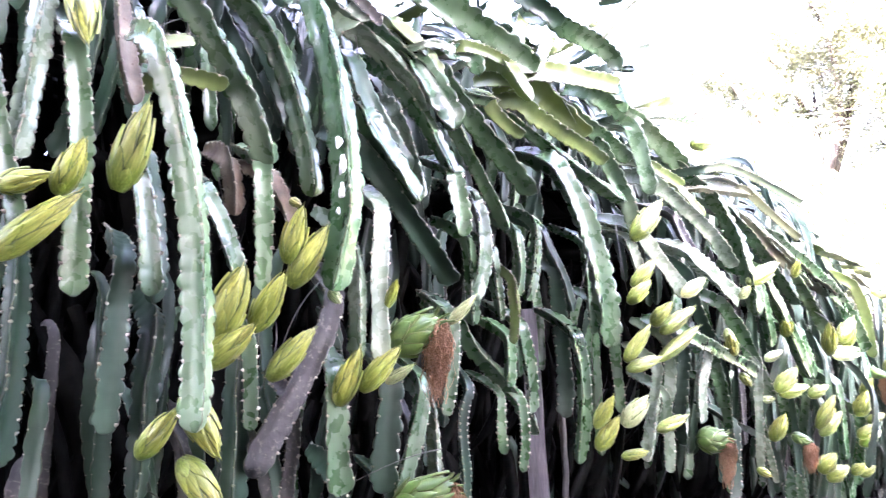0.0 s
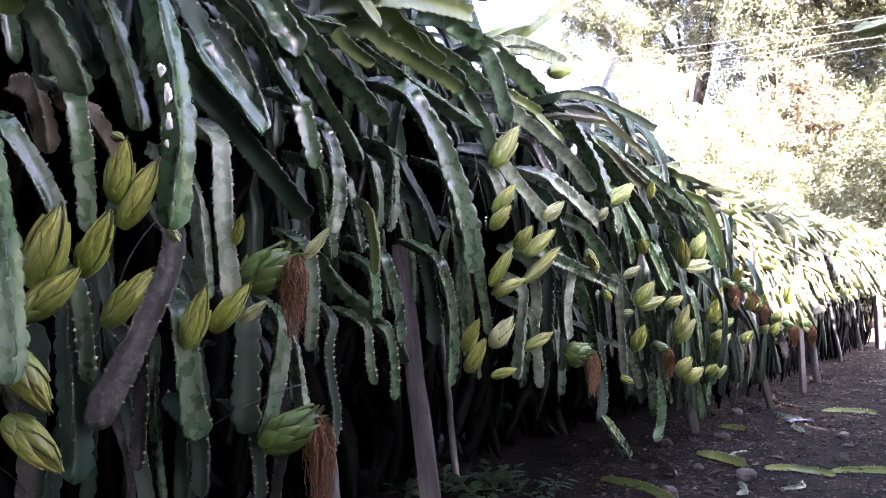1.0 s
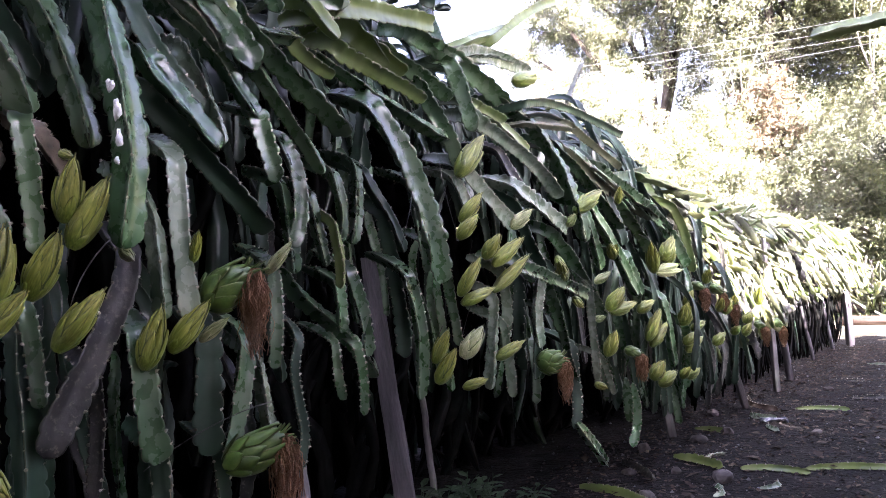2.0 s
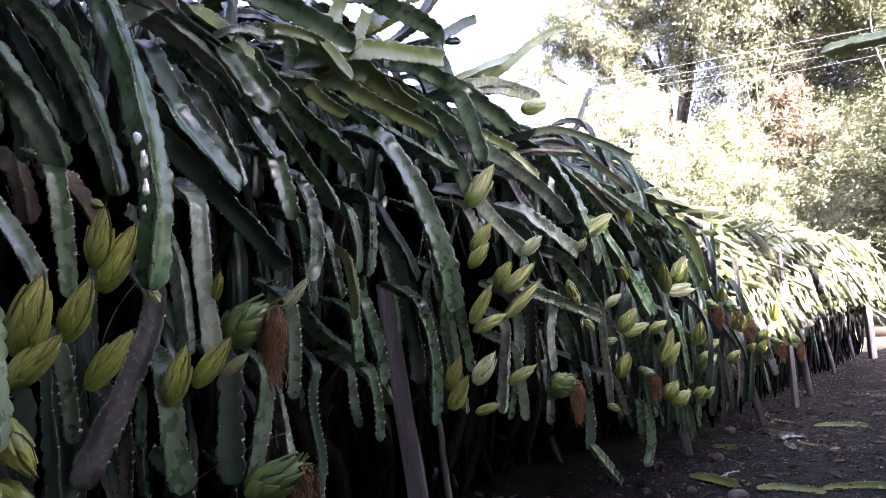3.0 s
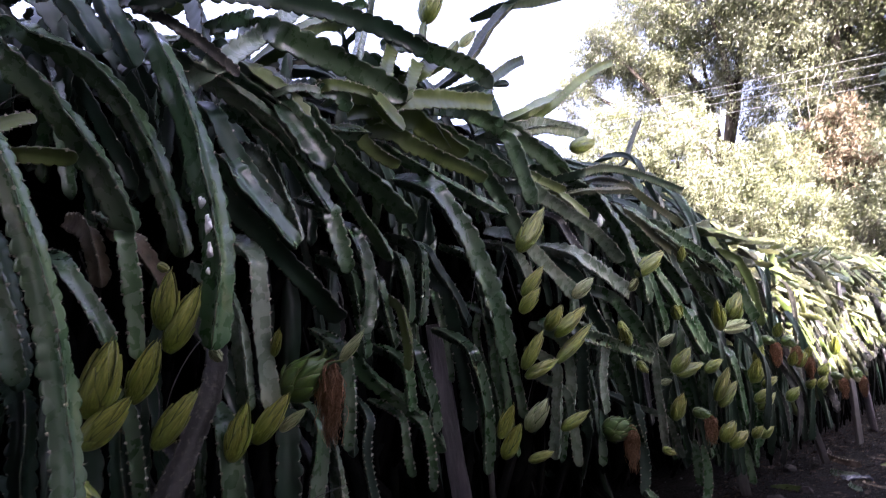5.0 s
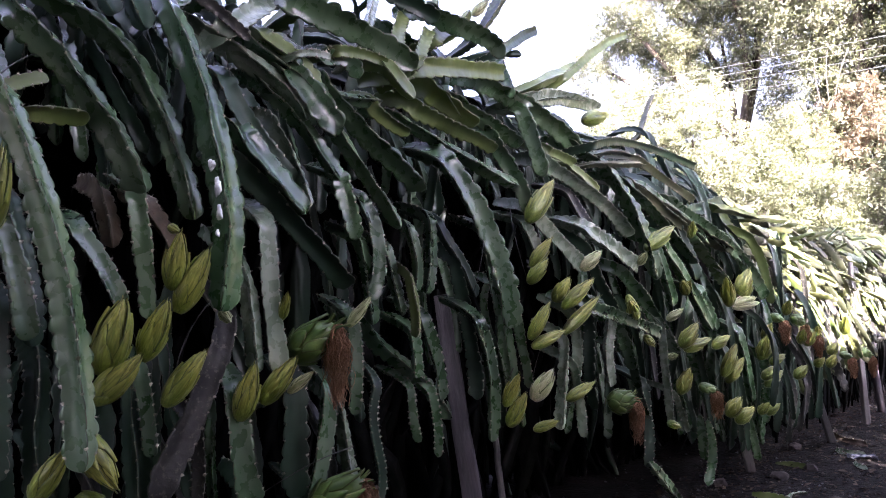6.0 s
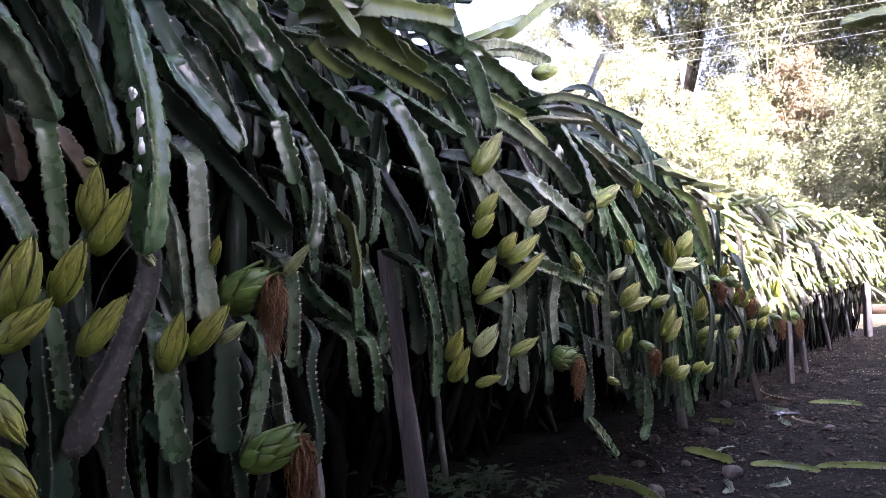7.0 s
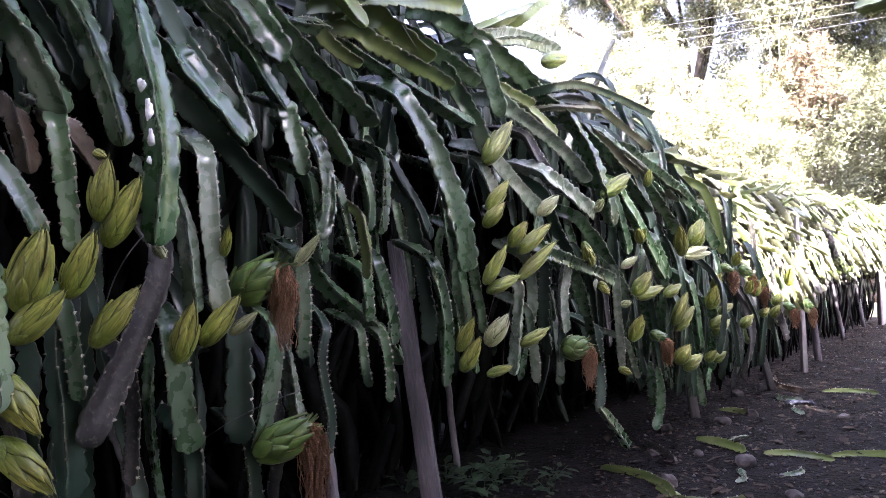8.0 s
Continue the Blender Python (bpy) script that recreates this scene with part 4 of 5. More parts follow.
draped_stem((-1.515, 2.836, 1.597), (-1.498, 3.009, 1.521), (-1.485, 3.183, 1.443), (-1.472, 3.356, 1.365), 0.0410, STEM, 417)
draped_stem((-1.504, 3.083, 1.531), (-1.493, 3.337, 1.463), (-1.477, 3.577, 1.359), (-1.462, 3.816, 1.250), 0.0446, STEM, 418)
draped_stem((-1.512, 2.681, 1.609), (-1.484, 2.851, 1.507), (-1.465, 3.002, 1.379), (-1.448, 3.148, 1.243), 0.0331, STEM, 419)
draped_stem((-1.466, 2.861, 1.348), (-1.453, 3.002, 1.207), (-1.448, 3.135, 1.059), (-1.451, 3.262, 0.905), 0.0372, STEM, 420)
draped_stem((-1.489, 3.967, 1.388), (-1.458, 4.026, 1.273), (-1.440, 4.037, 1.149), (-1.431, 4.018, 1.019), 0.0350, STEM_YOUNG, 422)
draped_stem((-1.492, 3.614, 1.377), (-1.473, 3.745, 1.279), (-1.459, 3.869, 1.174), (-1.453, 3.981, 1.053), 0.0409, STEM, 423)


def wax_scar(x, y, z, w, h, seed):
    """A dried white patch on a stem's ridge: a low lumpy crust with a ragged outline."""
    par = plant_at(y)
    g = np.random.default_rng(seed)
    n, rings = 26, (1.0, 0.8, 0.5)
    ragged = 0.85 + 0.14 * np.sin(np.arange(n) * 6.283 / n * 3 + seed) + 0.07 * np.sin(np.arange(n) * 6.283 / n * 7 + 2 * seed) + g.uniform(-0.07, 0.07, n)
    verts = [(0, -0.005, 0)]
    for q, share in enumerate(rings):
        for k in range(n):
            a = 6.283 * k / n
            verts.append((w * share * ragged[k] * math.cos(a), (0.004, -0.002, -0.004)[q] + g.uniform(-0.0012, 0.0012), h * share * ragged[k] * math.sin(a)))
    faces = [(0, 1 + 2 * n + k, 1 + 2 * n + (k + 1) % n) for k in range(n)]
    for q in range(2):
        faces += [(1 + q * n + k, 1 + q * n + (k + 1) % n, 1 + (q + 1) * n + (k + 1) % n, 1 + (q + 1) * n + k) for k in range(n)]
    m = Matrix.Translation(Vector((x, y, z)) - par.location) @ Matrix.Rotation(radians(43), 4, "Z")
    under("dried_sap", mesh_of("dried_sap", verts, faces, [SAP]), par, m, "white dried patch on the stem")


wax_scar(-1.359, 0.634, 1.435, 0.0100, 0.0165, 1)
wax_scar(-1.349, 0.643, 1.383, 0.0095, 0.0275, 2)
wax_scar(-1.346, 0.644, 1.322, 0.0081, 0.0225, 3)
wax_scar(-1.349, 0.640, 1.276, 0.0054, 0.0100, 4)

def aerial_root(y, z, length, seed):
    """A thin dry root that hangs crookedly from the stems."""
    r = random.Random(seed)
    par = plant_at(y)
    p = np.array([FACE - back_of(y, z) + r.uniform(-0.12, 0.02), y, z]) - np.array(par.location)
    q = p + (r.gauss(0, 0.06), r.gauss(0, 0.10), -length)
    under("aerial_root", mesh_of("aerial_root", *limb(p, q, 0.0017, 0.0008, seed, 5), [STEM_OLD]), par, Matrix.Identity(4))


_r = random.Random(5)
for k in range(45):
    _y = _r.uniform(0.3, 4.5)
    aerial_root(_y, _r.uniform(0.6, crest(_y) - 0.1), _r.uniform(0.08, 0.3), 500 + k)

# ---- flower buds and unripe fruit ----
def bud_radius(u):
    return 0.5 * max(0.0, math.sin(math.pi * min(1, u * 0.965 + 0.035) ** 0.74)) ** 0.8


def bud_body(full=0.0):
    """The body under the scales; full: how far it is a ball."""
    verts, faces, m, n = [], [], 14, 12
    for i in range(n + 1):
        u = i / n
        for j in range(m):
            a = 2 * math.pi * j / m
            r = (bud_radius(u) * (1 - full) + full * math.sqrt(max(0.0, 0.25 - (u - 0.5) ** 2))) * 0.90 + 0.008
            verts.append((r * math.cos(a), r * math.sin(a), u))
    for i in range(n):
        for j in range(m):
            k = (j + 1) % m
            faces.append((i * m + j, i * m + k, (i + 1) * m + k, (i + 1) * m + j))
    faces += [tuple(range(m))[::-1], tuple(range(n * m, n * m + m))]
    return verts, faces


COLS = (-1.0, -0.84, -0.45, 0.0, 0.45, 0.84, 1.0)


def scale_leaf(low, high, half, lift, flare=0.0):
    """A pointed fleshy scale lying on the bud from height low to high, half a width of half radians: keeled, its tip standing off a little."""
    verts, faces, n = [], [], 8
    for side in (1, 0):
        for i in range(n + 1):
            v = i / n
            u = low + (high - low) * v
            wide = half * min(1.0, 0.55 + 1.2 * v) * min(1.0, max(0.0, 1.55 * (1 - v)) ** 0.72) + 0.012
            for c in COLS:
                r = bud_radius(min(u, 0.97)) + lift * (0.35 + v) * (1.2 - 0.75 * abs(c) ** 1.5) + flare * v * v - (0.03 if not side else 0)
                verts.append((r * math.cos(c * wide), r * math.sin(c * wide), u))
    w, h = len(COLS), (n + 1) * len(COLS)
    for i in range(n):
        for j in range(w - 1):
            a = i * w + j
            faces.append((a, a + w, a + w + 1, a + 1)[::-1])
            faces.append((h + a, h + a + 1, h + a + w + 1, h + a + w)[::-1])
        for j, flip in ((0, 1), (w - 1, 0)):
            a = i * w + j
            q = (a, a + w, h + a + w, h + a)
            faces.append(q if flip else q[::-1])
    return verts, faces


def scale_mesh(skin, *shape):
    """The scale with its thin rim in a duller, darker skin."""
    verts, faces = scale_leaf(*shape)
    rim = {n for n in range(len(verts)) if n % 7 in (0, 6)}
    return mesh_of("scale", verts, faces, [skin, BUD_EDGE], [1 if sum(v in rim for v in f) > 1 else 0 for f in faces])


BUD_ROWS = [(0.0, 0.26, 0.85, 0.080, 4, 0.0), (0.02, 0.45, 0.68, 0.095, 4, 0.7), (0.08, 0.66, 0.60, 0.100, 4, 0.2), (0.20, 0.84, 0.56, 0.085, 4, 0.95), (0.36, 0.96, 0.55, 0.055, 4, 0.45), (0.50, 1.04, 0.50, 0.025, 3, 0.1)]
BUD_MESH = {}
for kind, skin in (("green", BUD), ("pale", BUD_PALE)):
    BUD_MESH[kind] = (mesh_of("flower_bud", *bud_body(), [skin]), [scale_mesh(skin, lo, hi, half, lift) for lo, hi, half, lift, _, _ in BUD_ROWS])


def towards(p0, p1, spin=0.0):
    d = Vector(p1) - Vector(p0)
    return Matrix.Translation(p0) @ d.to_track_quat("Z", "X").to_matrix().to_4x4() @ Matrix.Rotation(spin, 4, "Z"), d.length


BUD_COUNT = [0]


def flower_bud(p0, p1, width, kind):
    """A closed flower bud from its stalk p0 to its tip p1, wrapped in pointed scales."""
    width *= 0.86
    BUD_COUNT[0] += 1
    r = random.Random(BUD_COUNT[0])
    par = plant_at(p0[1])
    m, length = towards(Vector(p0) - par.location, Vector(p1) - par.location, r.uniform(0, 6))
    body, rows = BUD_MESH[kind]
    label = "closed yellow-green flower bud" if kind == "green" else "pale whitish flower bud about to open"
    bud = under("flower_bud", body, par, m @ Matrix.Diagonal((width, width, length, 1)), label)
    for me, (_, _, _, _, count, turn) in zip(rows, BUD_ROWS):
        for k in range(count):
            under("scale", me, bud, Matrix.Rotation(turn + 2 * math.pi * k / count + r.uniform(-0.12, 0.12), 4, "Z") @ Matrix.Scale(r.uniform(0.97, 1.04), 4))


flower_bud((-1.430, 0.568, 1.155), (-1.382, 0.571, 1.280), 0.054, "green")
flower_bud((-1.433, 0.581, 1.103), (-1.381, 0.633, 1.242), 0.059, "green")
flower_bud((-1.431, 0.502, 1.002), (-1.381, 0.539, 1.128), 0.056, "green")
flower_bud((-1.430, 0.420, 0.981), (-1.381, 0.449, 1.134), 0.078, "green")
flower_bud((-1.432, 0.403, 0.925), (-1.380, 0.481, 1.017), 0.063, "green")
flower_bud((-1.431, 0.546, 0.900), (-1.382, 0.621, 1.016), 0.054, "green")
flower_bud((-1.433, 0.723, 0.843), (-1.382, 0.740, 0.975), 0.056, "green")
flower_bud((-1.432, 0.782, 0.874), (-1.380, 0.849, 0.982), 0.052, "green")
flower_bud((-1.431, 0.853, 0.892), (-1.381, 0.898, 0.942), 0.028, "pale")
flower_bud((-1.432, 0.843, 1.075), (-1.383, 0.835, 1.142), 0.026, "green")
flower_bud((-1.431, 1.043, 1.046), (-1.381, 1.088, 1.123), 0.031, "pale")
flower_bud((-1.432, 0.370, 0.872), (-1.382, 0.432, 0.754), 0.065, "green")
flower_bud((-1.432, 0.375, 0.750), (-1.381, 0.450, 0.639), 0.062, "green")
flower_bud((-1.430, 0.295, 0.755), (-1.382, 0.341, 0.849), 0.048, "green")
flower_bud((-1.433, 0.207, 1.255), (-1.387, 0.236, 1.430), 0.067, "green")
flower_bud((-1.433, 0.019, 1.104), (-1.383, 0.136, 1.232), 0.058, "green")
flower_bud((-1.431, 0.013, 1.229), (-1.381, 0.087, 1.259), 0.043, "green")
flower_bud((-1.432, 0.107, 1.231), (-1.382, 0.133, 1.332), 0.049, "green")
flower_bud((-1.483, 0.106, 1.674), (-1.400, 0.121, 1.516), 0.065, "green")
flower_bud((-1.435, 1.853, 1.378), (-1.410, 1.992, 1.543), 0.072, "green")
flower_bud((-1.431, 1.846, 1.215), (-1.382, 1.914, 1.315), 0.050, "green")
flower_bud((-1.431, 1.826, 1.156), (-1.381, 1.882, 1.238), 0.049, "green")
flower_bud((-1.430, 2.151, 1.206), (-1.382, 2.232, 1.278), 0.052, "pale")
flower_bud((-1.432, 2.579, 1.231), (-1.384, 2.579, 1.279), 0.041, "pale")
flower_bud((-1.437, 2.663, 1.301), (-1.406, 2.878, 1.408), 0.071, "green")
flower_bud((-1.430, 1.963, 1.088), (-1.380, 2.005, 1.172), 0.055, "green")
flower_bud((-1.431, 2.016, 1.063), (-1.382, 2.155, 1.166), 0.053, "green")
flower_bud((-1.431, 2.007, 0.968), (-1.382, 2.186, 1.098), 0.050, "green")
flower_bud((-1.431, 1.811, 0.960), (-1.381, 1.879, 1.090), 0.049, "green")
flower_bud((-1.430, 1.820, 0.933), (-1.382, 1.952, 0.983), 0.046, "green")
flower_bud((-1.430, 1.658, 0.751), (-1.380, 1.684, 0.856), 0.046, "green")
flower_bud((-1.431, 1.671, 0.683), (-1.381, 1.711, 0.790), 0.056, "green")
flower_bud((-1.432, 1.806, 0.751), (-1.382, 1.867, 0.854), 0.065, "pale")
flower_bud((-1.430, 1.996, 0.728), (-1.381, 2.110, 0.783), 0.046, "green")
flower_bud((-1.432, 1.798, 0.653), (-1.380, 1.873, 0.675), 0.036, "green")
flower_bud((-1.432, 2.474, 1.101), (-1.380, 2.443, 1.006), 0.040, "green")
flower_bud((-1.430, 2.783, 0.982), (-1.381, 2.843, 1.029), 0.040, "pale")
flower_bud((-1.431, 2.887, 0.852), (-1.380, 2.968, 0.958), 0.069, "green")
flower_bud((-1.430, 2.917, 0.839), (-1.381, 3.085, 0.878), 0.056, "green")
flower_bud((-1.431, 3.205, 0.828), (-1.381, 3.297, 0.881), 0.055, "green")
flower_bud((-1.431, 2.837, 0.648), (-1.381, 2.858, 0.764), 0.063, "green")
flower_bud((-1.430, 3.286, 0.678), (-1.381, 3.367, 0.834), 0.061, "green")
flower_bud((-1.430, 3.321, 0.646), (-1.381, 3.433, 0.760), 0.062, "green")
flower_bud((-1.431, 3.298, 0.481), (-1.380, 3.351, 0.573), 0.072, "green")
flower_bud((-1.431, 3.389, 0.440), (-1.381, 3.493, 0.504), 0.069, "green")
flower_bud((-1.431, 3.602, 1.051), (-1.392, 3.638, 1.213), 0.077, "green")
flower_bud((-1.431, 3.489, 1.029), (-1.381, 3.664, 1.060), 0.054, "pale")
flower_bud((-1.431, 3.835, 0.819), (-1.380, 3.841, 0.915), 0.058, "green")
flower_bud((-1.431, 3.737, 0.728), (-1.380, 3.819, 0.790), 0.057, "green")
flower_bud((-1.431, 3.896, 0.686), (-1.381, 3.984, 0.731), 0.053, "green")
flower_bud((-1.431, 3.765, 0.616), (-1.381, 3.844, 0.678), 0.057, "green")
flower_bud((-1.430, 4.477, 0.744), (-1.380, 4.498, 0.835), 0.060, "green")
flower_bud((-1.430, 4.866, 0.658), (-1.380, 4.906, 0.731), 0.065, "green")
flower_bud((-1.430, 3.670, 0.442), (-1.381, 3.694, 0.502), 0.050, "green")
flower_bud((-1.430, 4.589, 0.606), (-1.381, 4.629, 0.657), 0.054, "green")
flower_bud((-1.430, 4.194, 0.947), (-1.382, 4.146, 1.030), 0.056, "green")
flower_bud((-1.431, 2.702, 0.545), (-1.381, 2.728, 0.520), 0.035, "green")
flower_bud((-1.431, 2.964, 1.093), (-1.381, 2.939, 1.155), 0.046, "green")
flower_bud((-1.431, 2.578, 0.927), (-1.381, 2.568, 0.879), 0.037, "green")
flower_bud((-1.431, 2.762, 0.817), (-1.381, 2.763, 0.829), 0.035, "pale")
flower_bud((-1.430, 3.443, 1.024), (-1.383, 3.328, 1.173), 0.069, "green")
flower_bud((-1.430, 3.562, 1.082), (-1.392, 3.648, 1.217), 0.078, "green")
flower_bud((-1.430, 3.485, 1.014), (-1.380, 3.705, 1.031), 0.048, "pale")
flower_bud((-1.430, 3.759, 0.726), (-1.380, 3.755, 0.850), 0.068, "green")
flower_bud((-1.430, 3.791, 0.575), (-1.380, 3.923, 0.646), 0.059, "green")
flower_bud((-1.430, 4.240, 0.568), (-1.380, 4.302, 0.642), 0.061, "green")
flower_bud((-1.430, 4.619, 0.742), (-1.380, 4.571, 0.860), 0.065, "green")
flower_bud((-1.430, 4.827, 0.577), (-1.380, 4.843, 0.659), 0.060, "green")
flower_bud((-1.430, 5.240, 0.771), (-1.382, 5.161, 0.898), 0.069, "green")
flower_bud((-1.456, 3.142, 1.372), (-1.422, 3.114, 1.449), 0.041, "green")
flower_bud((-1.430, 3.765, 0.428), (-1.380, 3.832, 0.478), 0.052, "green")
flower_bud((-1.430, 4.378, 0.765), (-1.380, 4.324, 0.851), 0.055, "green")
flower_bud((-1.430, 2.520, 1.001), (-1.380, 2.398, 1.075), 0.054, "green")
flower_bud((-1.430, 2.992, 1.098), (-1.380, 2.859, 1.154), 0.050, "green")
flower_bud((-1.690, 1.717, 2.314), (-1.660, 1.781, 2.500), 0.085, "green")
flower_bud((-1.690, 1.911, 2.268), (-1.660, 1.981, 2.344), 0.042, "pale")
flower_bud((-1.579, 2.477, 1.892), (-1.616, 2.737, 1.973), 0.075, "green")
flower_bud((-1.433, 0.683, 1.103), (-1.383, 0.683, 1.075), 0.027, "pale")
flower_bud((-1.431, 0.566, 1.298), (-1.384, 0.567, 1.281), 0.022, "green")


FRUIT_BODY = mesh_of("fruit", *bud_body(1.0), [FRUIT])
FRUIT_ROWS = [(0.02, 0.38, 0.62, 0.05, 0.06, 5, 0.0), (0.12, 0.58, 0.58, 0.06, 0.10, 5, 0.6), (0.28, 0.78, 0.52, 0.06, 0.15, 5, 0.25), (0.44, 0.96, 0.46, 0.06, 0.22, 5, 0.9), (0.58, 1.10, 0.40, 0.05, 0.26, 5, 0.4), (0.70, 1.16, 0.30, 0.04, 0.16, 4, 0.1)]
FRUIT_SCALE = [scale_mesh(FRUIT, lo, hi, half, lift, flare) for lo, hi, half, lift, flare, _, _ in FRUIT_ROWS]


def wilted_flower(seed, length, spread):
    """A shrivelled flower: a bundle of thin twisted strips that hang together."""
    r = random.Random(seed)
    verts, faces = [], []
    for k in range(170):
        a, rad = r.uniform(0, 6.28), spread * math.sqrt(r.random())
        tipx, tipy, ln = r.gauss(0, spread * 0.35), r.gauss(0, spread * 0.35), length * r.uniform(0.4, 1.05)
        ph, w = r.uniform(0, 6), r.uniform(0.0009, 0.0030)
        o = len(verts)
        for i in range(9):
            v = i / 8
            swell = math.sin(math.pi * min(1, v * 0.8 + 0.12))
            x = math.cos(a) * rad * swell * 1.6 + tipx * v * v + 0.006 * math.sin(v * 14 + ph)
            y = math.sin(a) * rad * swell * 1.6 + tipy * v * v + 0.006 * math.cos(v * 13 + ph * 2)
            z = -ln * v
            t = ph + v * r.uniform(1, 4)
            dx, dy = math.cos(t) * w * (1.1 - 0.6 * v), math.sin(t) * w * (1.1 - 0.6 * v)
            verts += [(x + dx, y + dy, z), (x - dy * 0.4, y + dx * 0.4, z), (x - dx, y - dy, z)]
        for i in range(8):
            for j in range(3):
                q = (j + 1) % 3
                faces.append((o + i * 3 + j, o + i * 3 + q, o + i * 3 + 3 + q, o + i * 3 + 3 + j))
    return mesh_of("wilted_flower", verts, faces, [DRY])


def unripe_fruit(p0, p1, width, seed, hang, spread):
    """A green scaly fruit from stalk p0 to crown p1, with its wilted flower hanging from the crown."""
    par = plant_at(p0[1])
    m, length = towards(Vector(p0) - par.location, Vector(p1) - par.location, seed)
    width *= 0.87
    fruit = under("fruit", FRUIT_BODY, par, m @ Matrix.Diagonal((width, width, length, 1)), "unripe green scaly fruit")
    r = random.Random(seed)
    for me, (_, _, _, _, _, count, turn) in zip(FRUIT_SCALE, FRUIT_ROWS):
        for k in range(count):
            under("scale", me, fruit, Matrix.Rotation(turn + 2 * math.pi * k / count + r.uniform(-0.15, 0.15), 4, "Z") @ Matrix.Scale(r.uniform(0.92, 1.06), 4))
    if hang:
        me = wilted_flower(seed, hang, spread)
        me.transform((m @ Matrix.Diagonal((width, width, length, 1))).inverted() @ Matrix.Translation(Vector(p1) - par.location))
        under("wilted_flower", me, fruit, Matrix.Identity(4), "shrivelled brown flower")


unripe_fruit((-1.47, 0.885, 0.975), (-1.375, 0.965, 1.055), 0.105, 3, 0.21, 0.023)
unripe_fruit((-1.47, 0.925, 0.585), (-1.375, 1.035, 0.650), 0.100, 5, 0.24, 0.025)
unripe_fruit((-1.47, 2.315, 0.670), (-1.385, 2.385, 0.690), 0.100, 8, 0.18, 0.02)
unripe_fruit((-1.45, 4.00, 0.95), (-1.39, 4.05, 0.92), 0.055, 20, 0.14, 0.02)
unripe_fruit((-1.45, 4.54, 0.83), (-1.39, 4.58, 0.80), 0.055, 21, 0.14, 0.02)
unripe_fruit((-1.45, 5.15, 0.64), (-1.39, 5.20, 0.61), 0.055, 22, 0.14, 0.02)
unripe_fruit((-1.45, 3.06, 0.66), (-1.39, 3.11, 0.63), 0.055, 23, 0.13, 0.02)
unripe_fruit((-1.46, 5.63, 0.62), (-1.40, 5.70, 0.58), 0.085, 12, 0.16, 0.02)
unripe_fruit((-1.46, 4.35, 0.93), (-1.40, 4.40, 0.88), 0.07, 13, 0.12, 0.02)


# ---- posts of the trellis ----
def post_mesh(height, radius, seed, sides=12, square=False, wood=WOOD):
    """A weathered post: round and knotty, or a sawn one with worn corners."""
    r = random.Random(seed)
    verts, faces, n = [], [], 14
    wob = 0.03 if square else 0.12
    bends = [(r.gauss(0, radius * wob), r.gauss(0, radius * wob)) for _ in range(n + 1)]
    for i in range(n + 1):
        u = i / n
        for j in range(sides):
            a = 2 * math.pi * j / sides
            w = radius * (1.08 - (0.30 if square else 0.16) * u)
            if square:
                b = (a % (math.pi / 2)) - math.pi / 4
                w *= min(0.88 / math.cos(b), 1.14) * (1 + 0.015 * r.uniform(-1, 1))
            else:
                w *= 1 + 0.07 * math.sin(3 * a + seed) + 0.04 * r.uniform(-1, 1)
            if i in (0, n):
                w *= 0.93
            verts.append((bends[i][0] + w * math.cos(a), bends[i][1] + w * math.sin(a), height * u))
    for i in range(n):
        for j in range(sides):
            k = (j + 1) % sides
            faces.append((i * sides + j, i * sides + k, (i + 1) * sides + k, (i + 1) * sides + j))
    faces += [tuple(range(sides))[::-1], tuple(range(n * sides, (n + 1) * sides))]
    return mesh_of("post", verts, faces, [wood], smooth=not square)


def post(x, y, tx, ty, height, radius, seed, label, square=False, wood=WOOD):
    m, length = towards((x, y, -0.06), (tx, ty, height))
    ob = new("post", post_mesh(length, radius, seed, 24 if square else 12, square, wood))
    ob.matrix_basis = m
    tagged(ob, label, "post", "trellis posts")


post(-2.01, 2.10, -2.02, 1.955, 1.15, 0.047, 1, "thick sawn grey wooden post leaning under the cactus row", True)
post(-2.30, 2.58, -2.30, 2.50, 0.8, 0.016, 2, "thin pale wooden stake standing beside the thick post", False, WOOD_PALE)
post(-1.80, 1.45, -1.80, 1.385, 0.5, 0.020, 3, "thin pale wooden stake standing among hanging cactus stems", False, WOOD_PALE)
post(-1.74, 4.24, -1.78, 3.92, 1.3, 0.029, 4, "short weathered wooden post leaning under the cactus row", True, WOOD_PALE)
post(-1.60, 5.31, -1.62, 4.60, 1.3, 0.025, 5, "leaning weathered wooden post holding up the cactus row", True, WOOD_PALE)
post(-1.59, 6.09, -1.60, 6.20, 1.3, 0.024, 6, "upright weathered wooden post under the cactus row", True, WOOD_PALE)
post(-1.65, 6.80, -1.70, 6.70, 1.3, 0.030, 7, "slim dark wooden post in the shade of the row")
post(-1.74, 10.31, -1.72, 10.31, 1.45, 0.045, 8, "pale upright post near the end of the cactus row", True, WOOD_PALE)
for k in range(4):
    post(-2.35 - 0.1 * (k % 2), 6.4 + 1.15 * k, -2.3, 6.5 + 1.15 * k, 1.45, 0.035, 20 + k, "weathered wooden post in the shade of the row")
for k in range(5):
    post(-1.85 - 0.12 * (k % 2), 7.6 + 0.55 * k, -1.95, 7.3 + 0.6 * k, 1.2, 0.02, 40 + k, "thin bare cactus trunk tied up under the row")


# ---- wooded bank behind ----
def leaf_cloud(blobs, per, size, seed, mats, droop=0.4):
